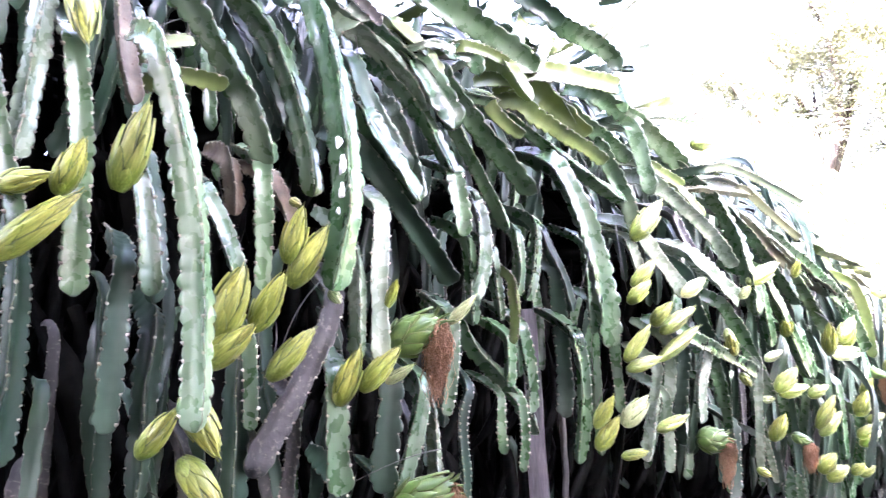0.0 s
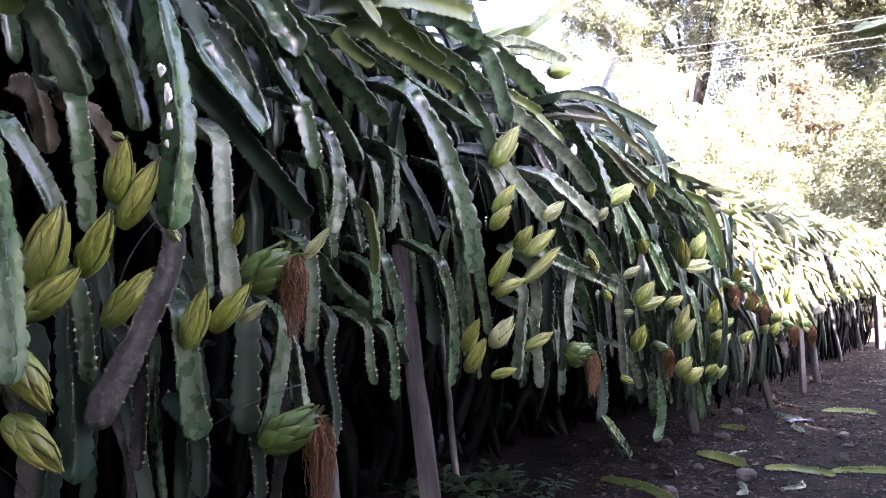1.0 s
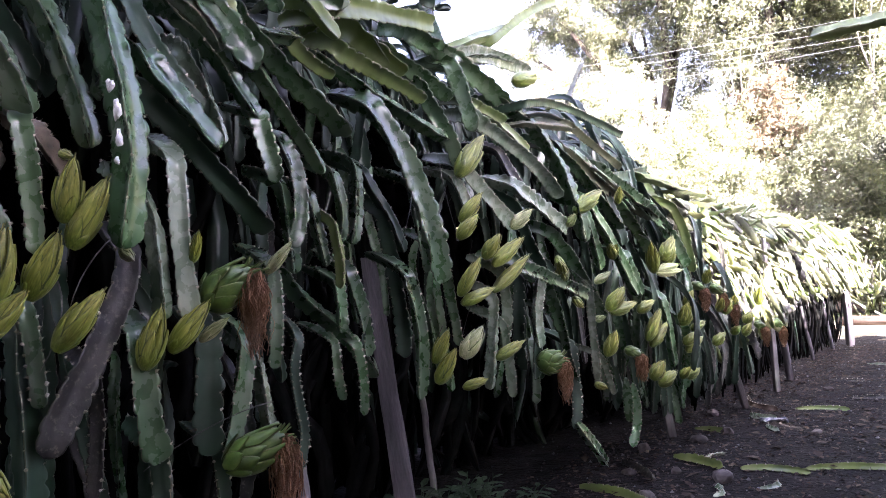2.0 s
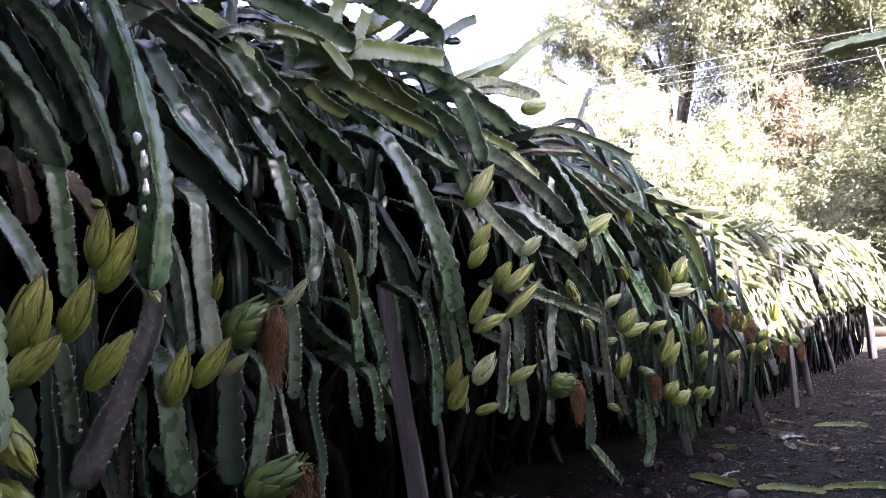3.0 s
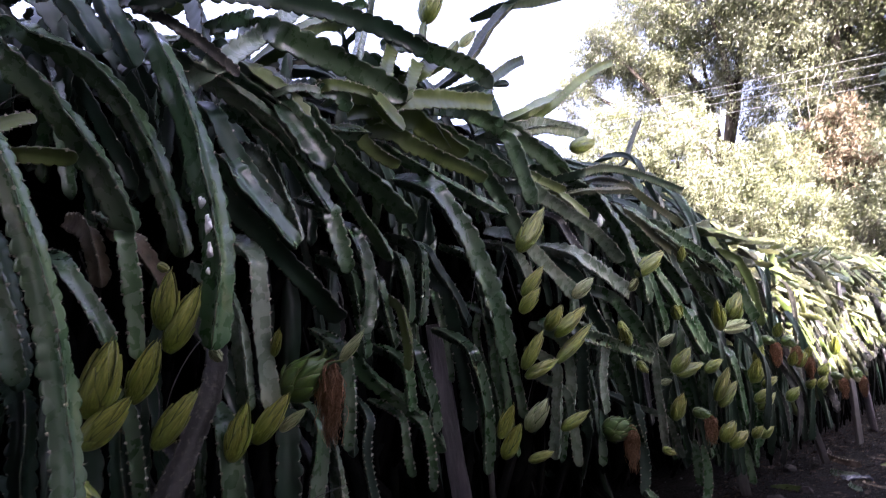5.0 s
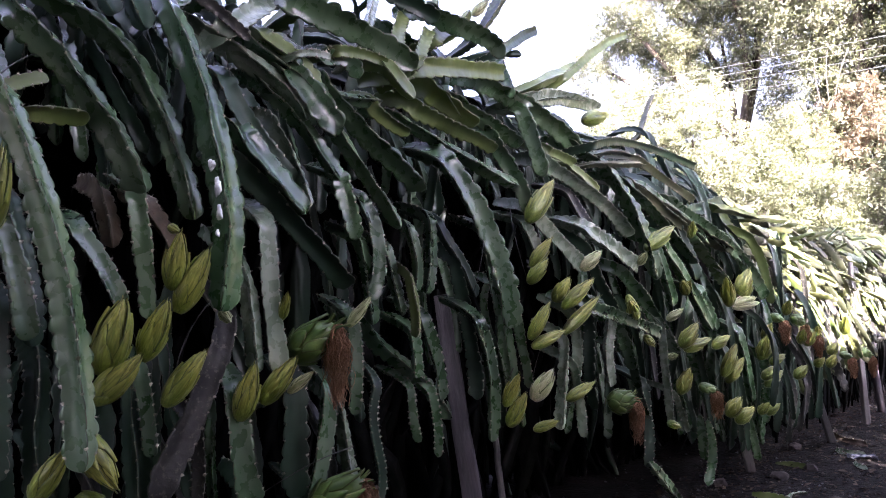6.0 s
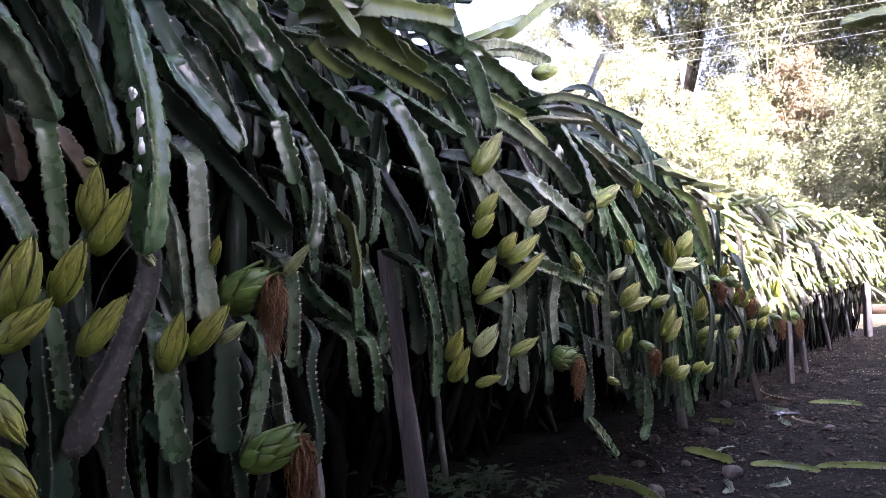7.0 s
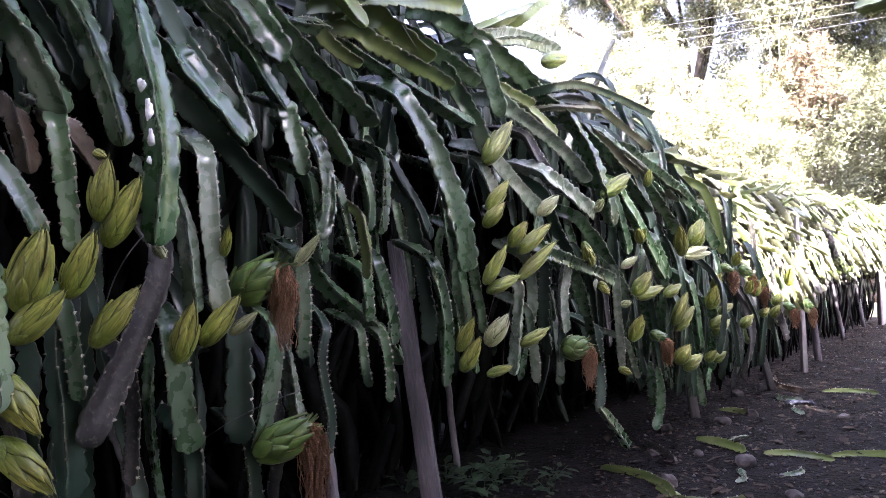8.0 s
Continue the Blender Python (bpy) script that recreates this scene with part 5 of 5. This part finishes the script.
    """Many small pointed leaves in uneven clumps round the blobs (x, y, z, radius)."""
    g = np.random.default_rng(seed)
    cents, norms = [], []
    for x, y, z, r in blobs:
        n = int(per * r * r)
        clumps = g.normal(size=(20 + int(34 * r * r), 3))
        clumps = clumps / np.linalg.norm(clumps, axis=1)[:, None] * r * g.uniform(0.4, 1.05, (len(clumps), 1)) * (1.0, 1.0, 0.9)
        pick = g.integers(0, len(clumps), n)
        lean = g.normal(size=(len(clumps), 3)) * (0.16, 0.16, 0.08) + (0, 0, -0.22)
        p = clumps[pick] + g.normal(size=(n, 3)) * (0.10, 0.10, 0.07) * (0.5 + 0.5 * r) + lean[pick] * g.uniform(-1, 1, (n, 1)) * (0.4 + 0.4 * r)
        cents.append(p + (x, y, z))
    c = np.concatenate(cents)
    n = len(c)
    d = g.normal(size=(n, 3))
    d[:, 2] -= droop
    d /= np.linalg.norm(d, axis=1)[:, None]
    e = np.cross(d, np.array([0.75, -0.45, 0.55]) + g.normal(size=(n, 3)) * 0.5)
    e /= np.linalg.norm(e, axis=1)[:, None] + 1e-9
    f = np.cross(d, e)
    ln = size * g.uniform(0.6, 1.3, (n, 1))
    v = np.stack([c - d * ln * 0.5 + e * ln * 0.2, c + d * ln * 0.6, c - d * ln * 0.4 - e * ln * 0.2 + f * ln * 0.05], 1).reshape(-1, 3)
    faces = np.arange(n)[:, None] * 3 + (0, 1, 2)
    me = bpy.data.meshes.new("crown")
    me.from_pydata(v.tolist(), [], faces.tolist())
    for m in mats:
        me.materials.append(m)
    pick = np.repeat(g.choice(len(mats), n, p=[0.72] + [0.28 / max(1, len(mats) - 1)] * (len(mats) - 1) if len(mats) > 1 else [1.0]), 1)
    me.polygons.foreach_set("material_index", pick.astype(np.int32))
    me.update()
    return me


def tree(x, y, blobs, per, size, seed, mats, label, trunk=0.28, name="tree", category="tree"):
    z = ground_height(x, y) - 0.1
    ob = thing(name, (x, y, z), label, category, "trees on the bank")
    local = [(bx - x, by - y, bz - z, r) for bx, by, bz, r in blobs]
    under("crown", leaf_cloud(local, per, size, seed, mats), ob, Matrix.Identity(4))
    low = min(b[2] - b[3] for b in local)
    fork = (0.0, 0.0, max(0.5, low * 0.8))
    under("trunk", mesh_of("trunk", *limb((0, 0, 0), fork, trunk, trunk * 0.7, seed), [BARK]), ob, Matrix.Identity(4))
    for k, b in enumerate(local):
        under("limb", mesh_of("limb", *limb(fork, (b[0], b[1], b[2] + b[3] * 0.3), trunk * 0.55, 0.03, seed + k), [BARK]), ob, Matrix.Identity(4))
    return ob


tree(-7.6, 19.2, [(-9.0, 18.2, 9.5, 1.7), (-7.6, 18.4, 10.4, 1.9), (-6.1, 18.8, 10.6, 2.0), (-7.8, 19.3, 8.2, 1.7), (-9.1, 18.9, 7.7, 1.3), (-10.1, 17.7, 9.4, 1.0), (-11.1, 17.5, 8.3, 0.8), (-6.5, 18.6, 12.6, 2.2)], 7600, 0.09, 1, [LEAF_DARK, LEAF], "tall broad-leaved tree with sunlit drooping foliage on the bank")
tree(-4.6, 19.4, [(-4.9, 18.2, 8.4, 1.9), (-3.6, 18.2, 9.0, 1.9), (-5.6, 18.6, 6.5, 1.4), (-4.4, 19.0, 6.6, 1.3), (-3.8, 18.5, 11.5, 2.2), (-5.8, 21.6, 9.8, 2.2)], 6200, 0.092, 2, [LEAF_DARK, LEAF], "broad-leaved tree with dense olive-green crown on the bank")
tree(-2.3, 20.6, [(-2.7, 19.4, 8.6, 2.3), (-2.2, 20.1, 6.8, 1.9), (-3.3, 20.2, 5.9, 1.6), (-1.2, 19.7, 8.3, 2.7), (-1.2, 20.3, 6.1, 2.1), (-1.8, 20.0, 11.5, 2.8)], 6000, 0.092, 3, [LEAF, LEAF_DARK], "broad-leaved tree with pale slender trunk and sunlit leaves", 0.16)
tree(1.5, 21.5, [(1.2, 20.3, 6.1, 2.3), (1.2, 20.5, 9.5, 2.8), (2.6, 21.0, 7.6, 2.4)], 2600, 0.15, 4, [LEAF, LEAF_DARK], "broad-leaved tree at the end of the path")
for k, (bx, by, bz, br) in enumerate([(-8.4, 14.1, 5.3, 0.9), (-7.8, 14.6, 4.7, 0.9), (-7.0, 15.0, 4.9, 1.0), (-6.3, 15.5, 3.9, 1.0), (-5.3, 15.9, 3.7, 1.1), (-4.4, 16.3, 2.9, 0.9), (-3.0, 16.6, 3.2, 1.1), (-2.2, 16.7, 3.3, 1.1), (-1.5, 16.8, 2.9, 1.3), (-0.6, 16.8, 3.9, 1.7), (0.8, 17.5, 3.0, 1.7)]):
    tree(bx, by + 0.3, [(bx, by, bz, br), (bx + 0.5, by + 0.2, bz - br * 1.1, br * 1.0), (bx - 0.5, by + 0.3, max(0.7, bz - br * 2.0), br * 1.0), (bx + 0.2, by + 0.5, bz + br * 0.8, br * 0.8)], 6200, 0.085, 50 + k, [LEAF_DARK, LEAF] if k % 4 else [LEAF, LEAF_DARK], "leafy bush in the sun on the bank behind the row", 0.06, "bush", "bush")
tree(-4.1, 17.6, [(-4.2, 16.9, 4.7, 0.8), (-3.7, 16.9, 4.1, 0.7), (-3.9, 16.8, 5.3, 0.6)], 2600, 0.13, 80, [LEAF_BROWN, LEAF_DARK], "bush with withered brown leaves on the bank", 0.05, "bush", "bush")

# Near-black bushes added where the bank only has a shaded hollow.
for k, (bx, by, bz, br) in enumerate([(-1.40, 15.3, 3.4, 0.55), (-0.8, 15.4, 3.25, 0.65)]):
    tree(bx, by + 0.3, [(bx, by, bz, br), (bx + 0.3, by + 0.2, bz - br, br * 0.8)], 3600, 0.10, 120 + k, [LEAF_HOLLOW], "near-black bush added as the shade of a hollow in the bank", 0.05, "bush", "bush")


def slender_tree(x, y, top, seed):
    """A pale thin trunk, forked near its top, with few leaves."""
    z = ground_height(x, y) - 0.1
    ob = thing("tree", (x, y, z), "slender pale-barked tree with few leaves on the bank", "tree", "trees on the bank")
    r = random.Random(seed)
    fork = (r.uniform(-0.3, 0.3), 0.0, (top - z) * 0.66)
    under("trunk", mesh_of("trunk", *limb((0, 0, 0), fork, 0.045, 0.03, seed), [BARK_PALE]), ob, Matrix.Identity(4))
    for k in range(3):
        tip = (fork[0] + r.uniform(-0.9, 0.9), r.uniform(-0.2, 0.3), (top - z) * r.uniform(0.85, 1.05))
        under("limb", mesh_of("limb", *limb(fork, tip, 0.02, 0.008, seed + k + 1, 6), [BARK_PALE]), ob, Matrix.Identity(4))
    under("crown", leaf_cloud([(fork[0], 0.1, top - z, 0.7)], 500, 0.1, seed, [LEAF, LEAF_DARK]), ob, Matrix.Identity(4))


slender_tree(-1.75, 16.9, 7.6, 131)
slender_tree(-4.45, 16.9, 6.6, 133)

# unseen tree behind the camera, set sunward to shade this end of the row
_c = Vector((-1.45, 1.15, 1.1)) + SUN_DIR * 9.0
_side = Vector((-SUN_DIR.y, SUN_DIR.x, 0)).normalized()
_blobs = []
for k in range(6):
    q = _c + _side * (k - 2.65) * 0.95
    _blobs += [(q.x, q.y, q.z - 0.7, 1.05), (q.x, q.y, q.z + 0.3, 1.0)] + ([(q.x, q.y, q.z + 1.1, 0.8)] if k < 5 else [])
tree(_c.x, _c.y, _blobs, 1500, 0.40, 90, [LEAF_SHADE], "leafy shade tree out of view behind the path", 0.25)
# More unseen crowns, added only to hold sky light off the row and path.
for k, (x, y, z, r) in enumerate([(5.6, -3.0, 5.0, 2.5), (2.2, -6.0, 4.6, 2.6), (7.4, 2.2, 10.3, 2.7), (4.4, -3.6, 9.0, 2.4), (3.2, -1.8, 5.4, 2.1), (0.8, -3.6, 5.4, 2.2), (3.3, 4.6, 7.6, 1.9), (3.0, 1.0, 7.2, 1.9)]):
    tree(x, y, [(x, y, z, r), (x + 0.9, y - 1.1, z - 1.5, r * 0.8), (x - 1.0, y + 0.5, z - 1.3, r * 0.8), (x - 0.2, y - 0.5, z + 1.9, r * 0.7)], 640, 0.55, 95 + k, [LEAF_SHADE], "dense leafy mass added out of view by the path to block sky light", 0.2)


# ---- the neighbouring row across the path ----
def neighbour_row():
    par = [thing("dragon_fruit_plant", (2.3, -7.2 + 1.2 * k, 0.0), "dragon fruit cactus in the neighbouring row", "cactus plant", "neighbouring row of dragon fruit plants") for k in range(15)]
    for k, p in enumerate(par):
        for _ in range(12 if k > 4 else 6):
            mesh = rng.choice(HANG_L)
            m = pose(rng.uniform(-0.65, 0.1), rng.uniform(-0.6, 0.6), rng.uniform(1.2, 2.4), rng.uniform(-8, 8), 0, rng.uniform(110, 250)) @ Matrix.Scale(rng.uniform(0.9, 1.2), 4)
            under("stem", mesh[0], p, m)
        for _ in range(8):
            mesh = rng.choice(ROOF_L)
            under("stem", mesh[0], p, pose(rng.uniform(-0.2, 0.4), rng.uniform(-0.6, 0.6), rng.uniform(2.3, 2.6), 0, 0, rng.uniform(120, 240)))


neighbour_row()


# ---- what hangs and stands at the end of the path ----
def tall_cactus_arm():
    """A thick smooth green arm that reaches over the path from the neighbouring row."""
    ob = thing("cactus_arm", (1.6, 6.0, 2.0), "thick smooth green cactus arm reaching over the path", "cactus arm")
    line = bezier(np.array([0.0, 0.0, 0.0]), np.array([-0.6, -0.1, 0.62]), np.array([-1.5, -0.2, 0.78]), np.array([-2.58, -0.33, 0.75]), 60)
    body = stem_meshes("stem", line, 0.062, 77, STEM_ARM, 5, (0.3, 0.9), 0.07)
    under("stem", body, ob, Matrix.Identity(4))


tall_cactus_arm()


def wire(y0, z0, y1, z1, x0, x1, sag, name="power_line"):
    verts, faces, n = [], [], 40
    for i in range(n + 1):
        u = i / n
        c = np.array([x0 + (x1 - x0) * u, y0 + (y1 - y0) * u, z0 + (z1 - z0) * u - sag * 4 * u * (1 - u)])
        for j in range(5):
            a = 2 * math.pi * j / 5
            verts.append((c[0], c[1] + 0.0038 * math.cos(a), c[2] + 0.0038 * math.sin(a)))
    for i in range(n):
        for j in range(5):
            k = (j + 1) % 5
            faces.append((i * 5 + j, i * 5 + k, (i + 1) * 5 + k, (i + 1) * 5 + j))
    tagged(new(name, mesh_of(name, verts, faces, [WIRE])), "pale overhead power line strung in front of the trees", "power line", "overhead power lines")


wire(14.33, 6.87, 10.89, 3.43, -13.32, 7.50, 0.25)
wire(14.31, 7.00, 10.84, 3.59, -13.28, 7.52, 0.25)
wire(15.08, 6.55, 9.77, 3.55, -11.59, 3.10, 0.25)
wire(14.28, 7.17, 10.79, 3.71, -13.24, 7.53, 0.25)


def beam(x0, y0, x1, y1, z, r, seed, label):
    me = post_mesh((Vector((x1, y1, 0)) - Vector((x0, y0, 0))).length, r, seed, 14, False, LOG)
    m, _ = towards((x0, y0, z), (x1, y1, z))
    ob = new("log", me)
    ob.matrix_basis = m
    tagged(ob, label, "log", "logs at the end of the path")


beam(-2.6, 14.3, 1.4, 13.7, 0.09 + ground_height(-0.6, 14.0), 0.09, 61, "reddish-brown log lying across the end of the path")
beam(-2.9, 16.2, 1.6, 15.7, 0.10 + ground_height(-0.6, 15.95), 0.10, 62, "long brown log lying at the foot of the bank")


# ---- litter on the path ----
def slab(x0, y0, x1, y1, half, seed, skin, label, name="stem_piece"):
    """A cut piece of stem lying on the soil."""
    r = random.Random(seed)
    z0, z1 = ground_height(x0, y0) + half * 0.45, ground_height(x1, y1) + half * 0.45
    a, b = np.array([x0, y0, z0]), np.array([x1, y1, z1])
    side = np.cross(b - a, (0, 0, 1)) * r.choice((-1, 1)) * r.uniform(0.1, 0.28)
    half *= 0.62
    body = stem_meshes("stem_piece", bezier(a, a * 0.65 + b * 0.35 + side, a * 0.35 + b * 0.65 + side, b, 30) - a, half, seed, skin, 4, (1.57, 1.7), 0.04)
    ob = new(name, body)
    ob.location = a
    tagged(ob, label, "stem piece", "cut stems on the path")


slab(-1.70, 2.96, -1.24, 2.78, 0.040, 1, STEM_YOUNG, "yellow-green cut cactus stem lying on dark soil")
slab(-1.36, 2.84, -1.26, 2.76, 0.026, 15, STEM_YOUNG, "small yellow-green side shoot lying beside a cut stem")
slab(-1.49, 3.62, -1.20, 3.53, 0.040, 2, STEM_YOUNG, "short yellow-green cut cactus stem on dark soil")
slab(-1.13, 3.57, -0.83, 3.64, 0.034, 3, STEM_YOUNG, "curved green cut cactus stem on dark soil")
slab(-0.87, 3.73, -0.50, 3.92, 0.030, 4, STEM_YOUNG, "green cut cactus stem lying across the path")
slab(-1.22, 2.74, -0.98, 2.86, 0.036, 5, STEM_YOUNG, "green cut cactus stem half sunk in soil")
slab(-1.28, 5.34, -0.96, 5.45, 0.030, 6, STEM_YOUNG, "thin green cut cactus stem on the path")
slab(-1.50, 5.03, -1.30, 4.93, 0.036, 7, STEM_PALE, "pale dried cactus stem lying beside blue plastic")
slab(-1.30, 4.72, -1.20, 4.58, 0.030, 16, STEM_PALE, "short pale piece of cactus stem beside blue plastic")
slab(-1.68, 4.45, -1.45, 4.42, 0.032, 8, STEM_YOUNG, "green cut cactus stem beside a stone")
slab(-1.70, 5.72, -1.37, 5.25, 0.036, 9, LOG, "reddish brown dead cactus stem leaning on the soil")
slab(-1.32, 3.66, -1.31, 3.90, 0.026, 10, STEM_PALE, "small pale curled piece of cactus stem on soil")
slab(-1.10, 3.08, -1.15, 3.26, 0.026, 11, STEM_PALE, "small pale strip of cactus stem on soil")
slab(-0.96, 3.28, -0.92, 3.42, 0.030, 17, STEM_PALE, "small pale green chunk of cactus stem on soil")
slab(-1.70, 3.42, -1.44, 3.22, 0.040, 18, STEM_OLD, "brown withered cactus stem lying on the soil")
slab(-1.02, 5.9, -0.80, 6.05, 0.032, 19, STEM_OLD, "grey withered cactus stem lying on the path")
slab(-1.36, 6.9, -1.10, 7.0, 0.026, 12, STEM_OLD, "dark dried cactus stem on the shaded path")
slab(-0.90, 6.6, -0.65, 6.72, 0.024, 13, STEM_OLD, "withered cactus stem further along the path")
slab(-1.25, 8.2, -1.05, 8.1, 0.024, 14, STEM_PALE, "pale dried cactus stem near the row's end")


def stone(x, y, size, seed, label):
    g = np.random.default_rng(seed)
    bm = bmesh.new()
    bmesh.ops.create_icosphere(bm, subdivisions=2, radius=1.0)
    stretch = np.array([g.uniform(0.8, 1.3), g.uniform(0.7, 1.1), g.uniform(0.5, 0.8)])
    for v in bm.verts:
        n = noise.noise(v.co * 1.3 + Vector((seed * 3.1, 0, 0))) * 0.35 + noise.noise(v.co * 3.5 + Vector((0, seed * 1.7, 0))) * 0.12
        v.co = Vector(np.array(v.co) * stretch * (1 + n) * size)
    me = bpy.data.meshes.new("stone")
    bm.to_mesh(me)
    bm.free()
    me.materials.append(STONE)
    ob = new("stone", me)
    ob.matrix_basis = pose(x, y, ground_height(x, y) + size * 0.3, 0, 0, g.uniform(0, 360))
    tagged(ob, label, "stone", "stones on the path")


for k, (x, y, size) in enumerate([(-1.55, 4.16, 0.05), (-1.46, 4.42, 0.04), (-1.73, 3.78, 0.045), (-1.60, 3.30, 0.03), (-1.16, 3.40, 0.05), (-1.34, 2.93, 0.045), (-1.9, 4.0, 0.03), (-1.25, 6.3, 0.04), (-1.75, 5.0, 0.05), (-1.0, 4.6, 0.03), (-1.40, 3.42, 0.03), (-0.85, 3.05, 0.035)]):
    stone(x, y, size, k + 1, "dull brown stone lying in the soil")


def plastic_scrap():
    g = np.random.default_rng(9)
    n = 9
    verts = [(0.16 * (i / (n - 1) - 0.5), 0.10 * (j / (n - 1) - 0.5), 0.028 * g.random()) for j in range(n) for i in range(n)]
    faces = [(j * n + i, j * n + i + 1, (j + 1) * n + i + 1, (j + 1) * n + i) for j in range(n - 1) for i in range(n - 1)]
    ob = new("plastic_scrap", mesh_of("plastic_scrap", verts, faces, [PLASTIC], smooth=False))
    ob.matrix_basis = pose(-1.30, 4.84, ground_height(-1.30, 4.84) + 0.01, 0, 0, 30)
    tagged(ob, "crumpled blue-grey plastic scrap lying on the soil", "plastic scrap")
    mod = ob.modifiers.new("thick", "SOLIDIFY")
    mod.thickness = 0.002


plastic_scrap()


def leaf_patch(name, count, area, size, mat, seed, label, category, upright=0.0):
    """Small curled leaves scattered on the ground, too many to count."""
    g = np.random.default_rng(seed)
    verts, faces = [], []
    for _ in range(count):
        x, y = g.uniform(area[0], area[1]), g.uniform(area[2], area[3])
        z = ground_height(x, y) + 0.008 + upright * g.random()
        a, ln = g.uniform(0, 6.28), size * g.uniform(0.5, 1.5)
        wd, lift = ln * g.uniform(0.16, 0.4), ln * g.uniform(-0.1, 0.5) * (2.0 if upright else 0.6)
        dx, dy = math.cos(a), math.sin(a)
        o = len(verts)
        verts += [(x, y, z), (x + dx * ln * 0.5 - dy * wd, y + dy * ln * 0.5 + dx * wd, z + lift * 0.7), (x + dx * ln, y + dy * ln, z + lift), (x + dx * ln * 0.5 + dy * wd, y + dy * ln * 0.5 - dx * wd, z + lift * 0.7 + 0.004), (x + dx * ln * 0.5, y + dy * ln * 0.5, z + lift * 0.5 - 0.002)]
        faces += [(o, o + 4, o + 1), (o + 1, o + 4, o + 2), (o + 2, o + 4, o + 3), (o + 3, o + 4, o)]
    tagged(new(name, mesh_of(name, verts, faces, [mat])), label, category, kind="stuff")


leaf_patch("leaf_litter", 9000, (-2.0, 1.2, 2.0, 10.5), 0.024, LITTER, 3, "scattered dry leaf bits on dark soil", "leaf litter")
leaf_patch("dry_litter", 700, (-1.9, 1.0, 2.6, 10.5), 0.06, LITTER, 4, "larger curled dry leaves on the path", "leaf litter")


def gravel():
    g = np.random.default_rng(21)
    base = [(1, 0, 0), (-0.4, 0.85, 0.1), (-0.5, -0.8, 0), (0.1, 0.1, 0.75), (0.2, -0.1, -0.6)]
    tri = [(0, 1, 3), (1, 2, 3), (2, 0, 3), (1, 0, 4), (2, 1, 4), (0, 2, 4)]
    verts, faces = [], []
    for _ in range(16000):
        x, y = (g.uniform(-2.1, 1.4), 1.8 + 8.2 * g.random() ** 1.5) if _ % 5 else (g.uniform(-2.4, 2.2), g.uniform(-2.5, 11.5))
        size, a = 0.003 + 0.012 * g.random() ** 4, g.uniform(0, 6.28)
        z = ground_height(x, y) + size * 0.3
        o = len(verts)
        for vx, vy, vz in base:
            verts.append((x + size * (vx * math.cos(a) - vy * math.sin(a)), y + size * (vx * math.sin(a) + vy * math.cos(a)), z + vz * size))
        faces += [(o + i, o + j, o + k) for i, j, k in tri]
    tagged(new("gravel", mesh_of("gravel", verts, faces, [STONE, GRIT], [1 if k // 6 % 5 == 0 else 0 for k in range(len(faces))], smooth=False)), "fine gravel and crumbs of soil on the path", "gravel", kind="stuff")


gravel()


def weed(x, y, size, seed):
    """A low weed: thin stalks with paired pointed leaves."""
    r = random.Random(seed)
    ob = thing("weed", (x, y, ground_height(x, y) - 0.005), "low green weed with pointed leaves at the foot of the row", "weed", "weeds under the row")
    for k in range(r.randint(4, 6)):
        a, ln = r.uniform(0, 6.28), size * r.uniform(0.6, 1.1)
        tip = np.array([math.cos(a) * ln * 0.7, math.sin(a) * ln * 0.7, ln * 0.8])
        under("stalk", mesh_of("stalk", *limb((0, 0, 0), tip, 0.003, 0.0015, seed + k, 5), [WEED]), ob, Matrix.Identity(4))
        for q in range(3):
            p = tip * (0.4 + 0.2 * q)
            b = a + r.uniform(-1.6, 1.6)
            l = size * r.uniform(0.45, 0.75)
            d = np.array([math.cos(b), math.sin(b), r.uniform(-0.2, 0.4)])
            e = np.array([-math.sin(b), math.cos(b), 0.0])
            verts = [p, p + d * l * 0.35 + e * l * 0.24, p + d * l * 0.75 + e * l * 0.16, p + d * l + (0, 0, -0.1 * l), p + d * l * 0.75 - e * l * 0.16, p + d * l * 0.35 - e * l * 0.24, p + d * l * 0.5 + (0, 0, -0.06 * l)]
            under("leaf", mesh_of("leaf", verts, [(0, 6, 1), (1, 6, 2), (2, 6, 3), (3, 6, 4), (4, 6, 5), (5, 6, 0)], [WEED]), ob, Matrix.Identity(4))


for k, (x, y, size) in enumerate([(-2.08, 2.42, 0.14), (-1.98, 2.50, 0.15), (-1.90, 2.56, 0.12), (-2.22, 2.40, 0.13), (-2.15, 2.62, 0.12), (-1.80, 2.70, 0.10), (-2.3, 2.2, 0.13), (-1.95, 2.35, 0.12), (-2.02, 2.66, 0.11), (-1.72, 2.55, 0.10)]):
    weed(x, y, size, 30 + k)


# ---- plants beyond the end of the path ----
def end_plants():
    r = random.Random(77)
    for k, (x, y) in enumerate([(-1.9, 15.6), (-0.9, 15.2), (0.2, 15.4), (1.3, 15.3)]):
        z = ground_height(x, y)
        p = thing("dragon_fruit_plant", (x, y, z - 0.05), "bushy dragon fruit cactus with upright shoots at the path's end", "cactus plant", "cactus plants at the path's end")
        for _ in range(150):
            mesh = r.choice(HANG_L + ROOF_L + SHOOT_L)
            a = r.uniform(0, 360)
            m = pose(r.uniform(-0.45, 0.45), r.uniform(-0.4, 0.4), r.uniform(0.0, 0.95), 180 + r.uniform(-40, 40), r.uniform(-40, 40), a) @ Matrix.Scale(r.uniform(0.6, 1.0), 4)
            under("stem", mesh[0], p, m)


end_plants()
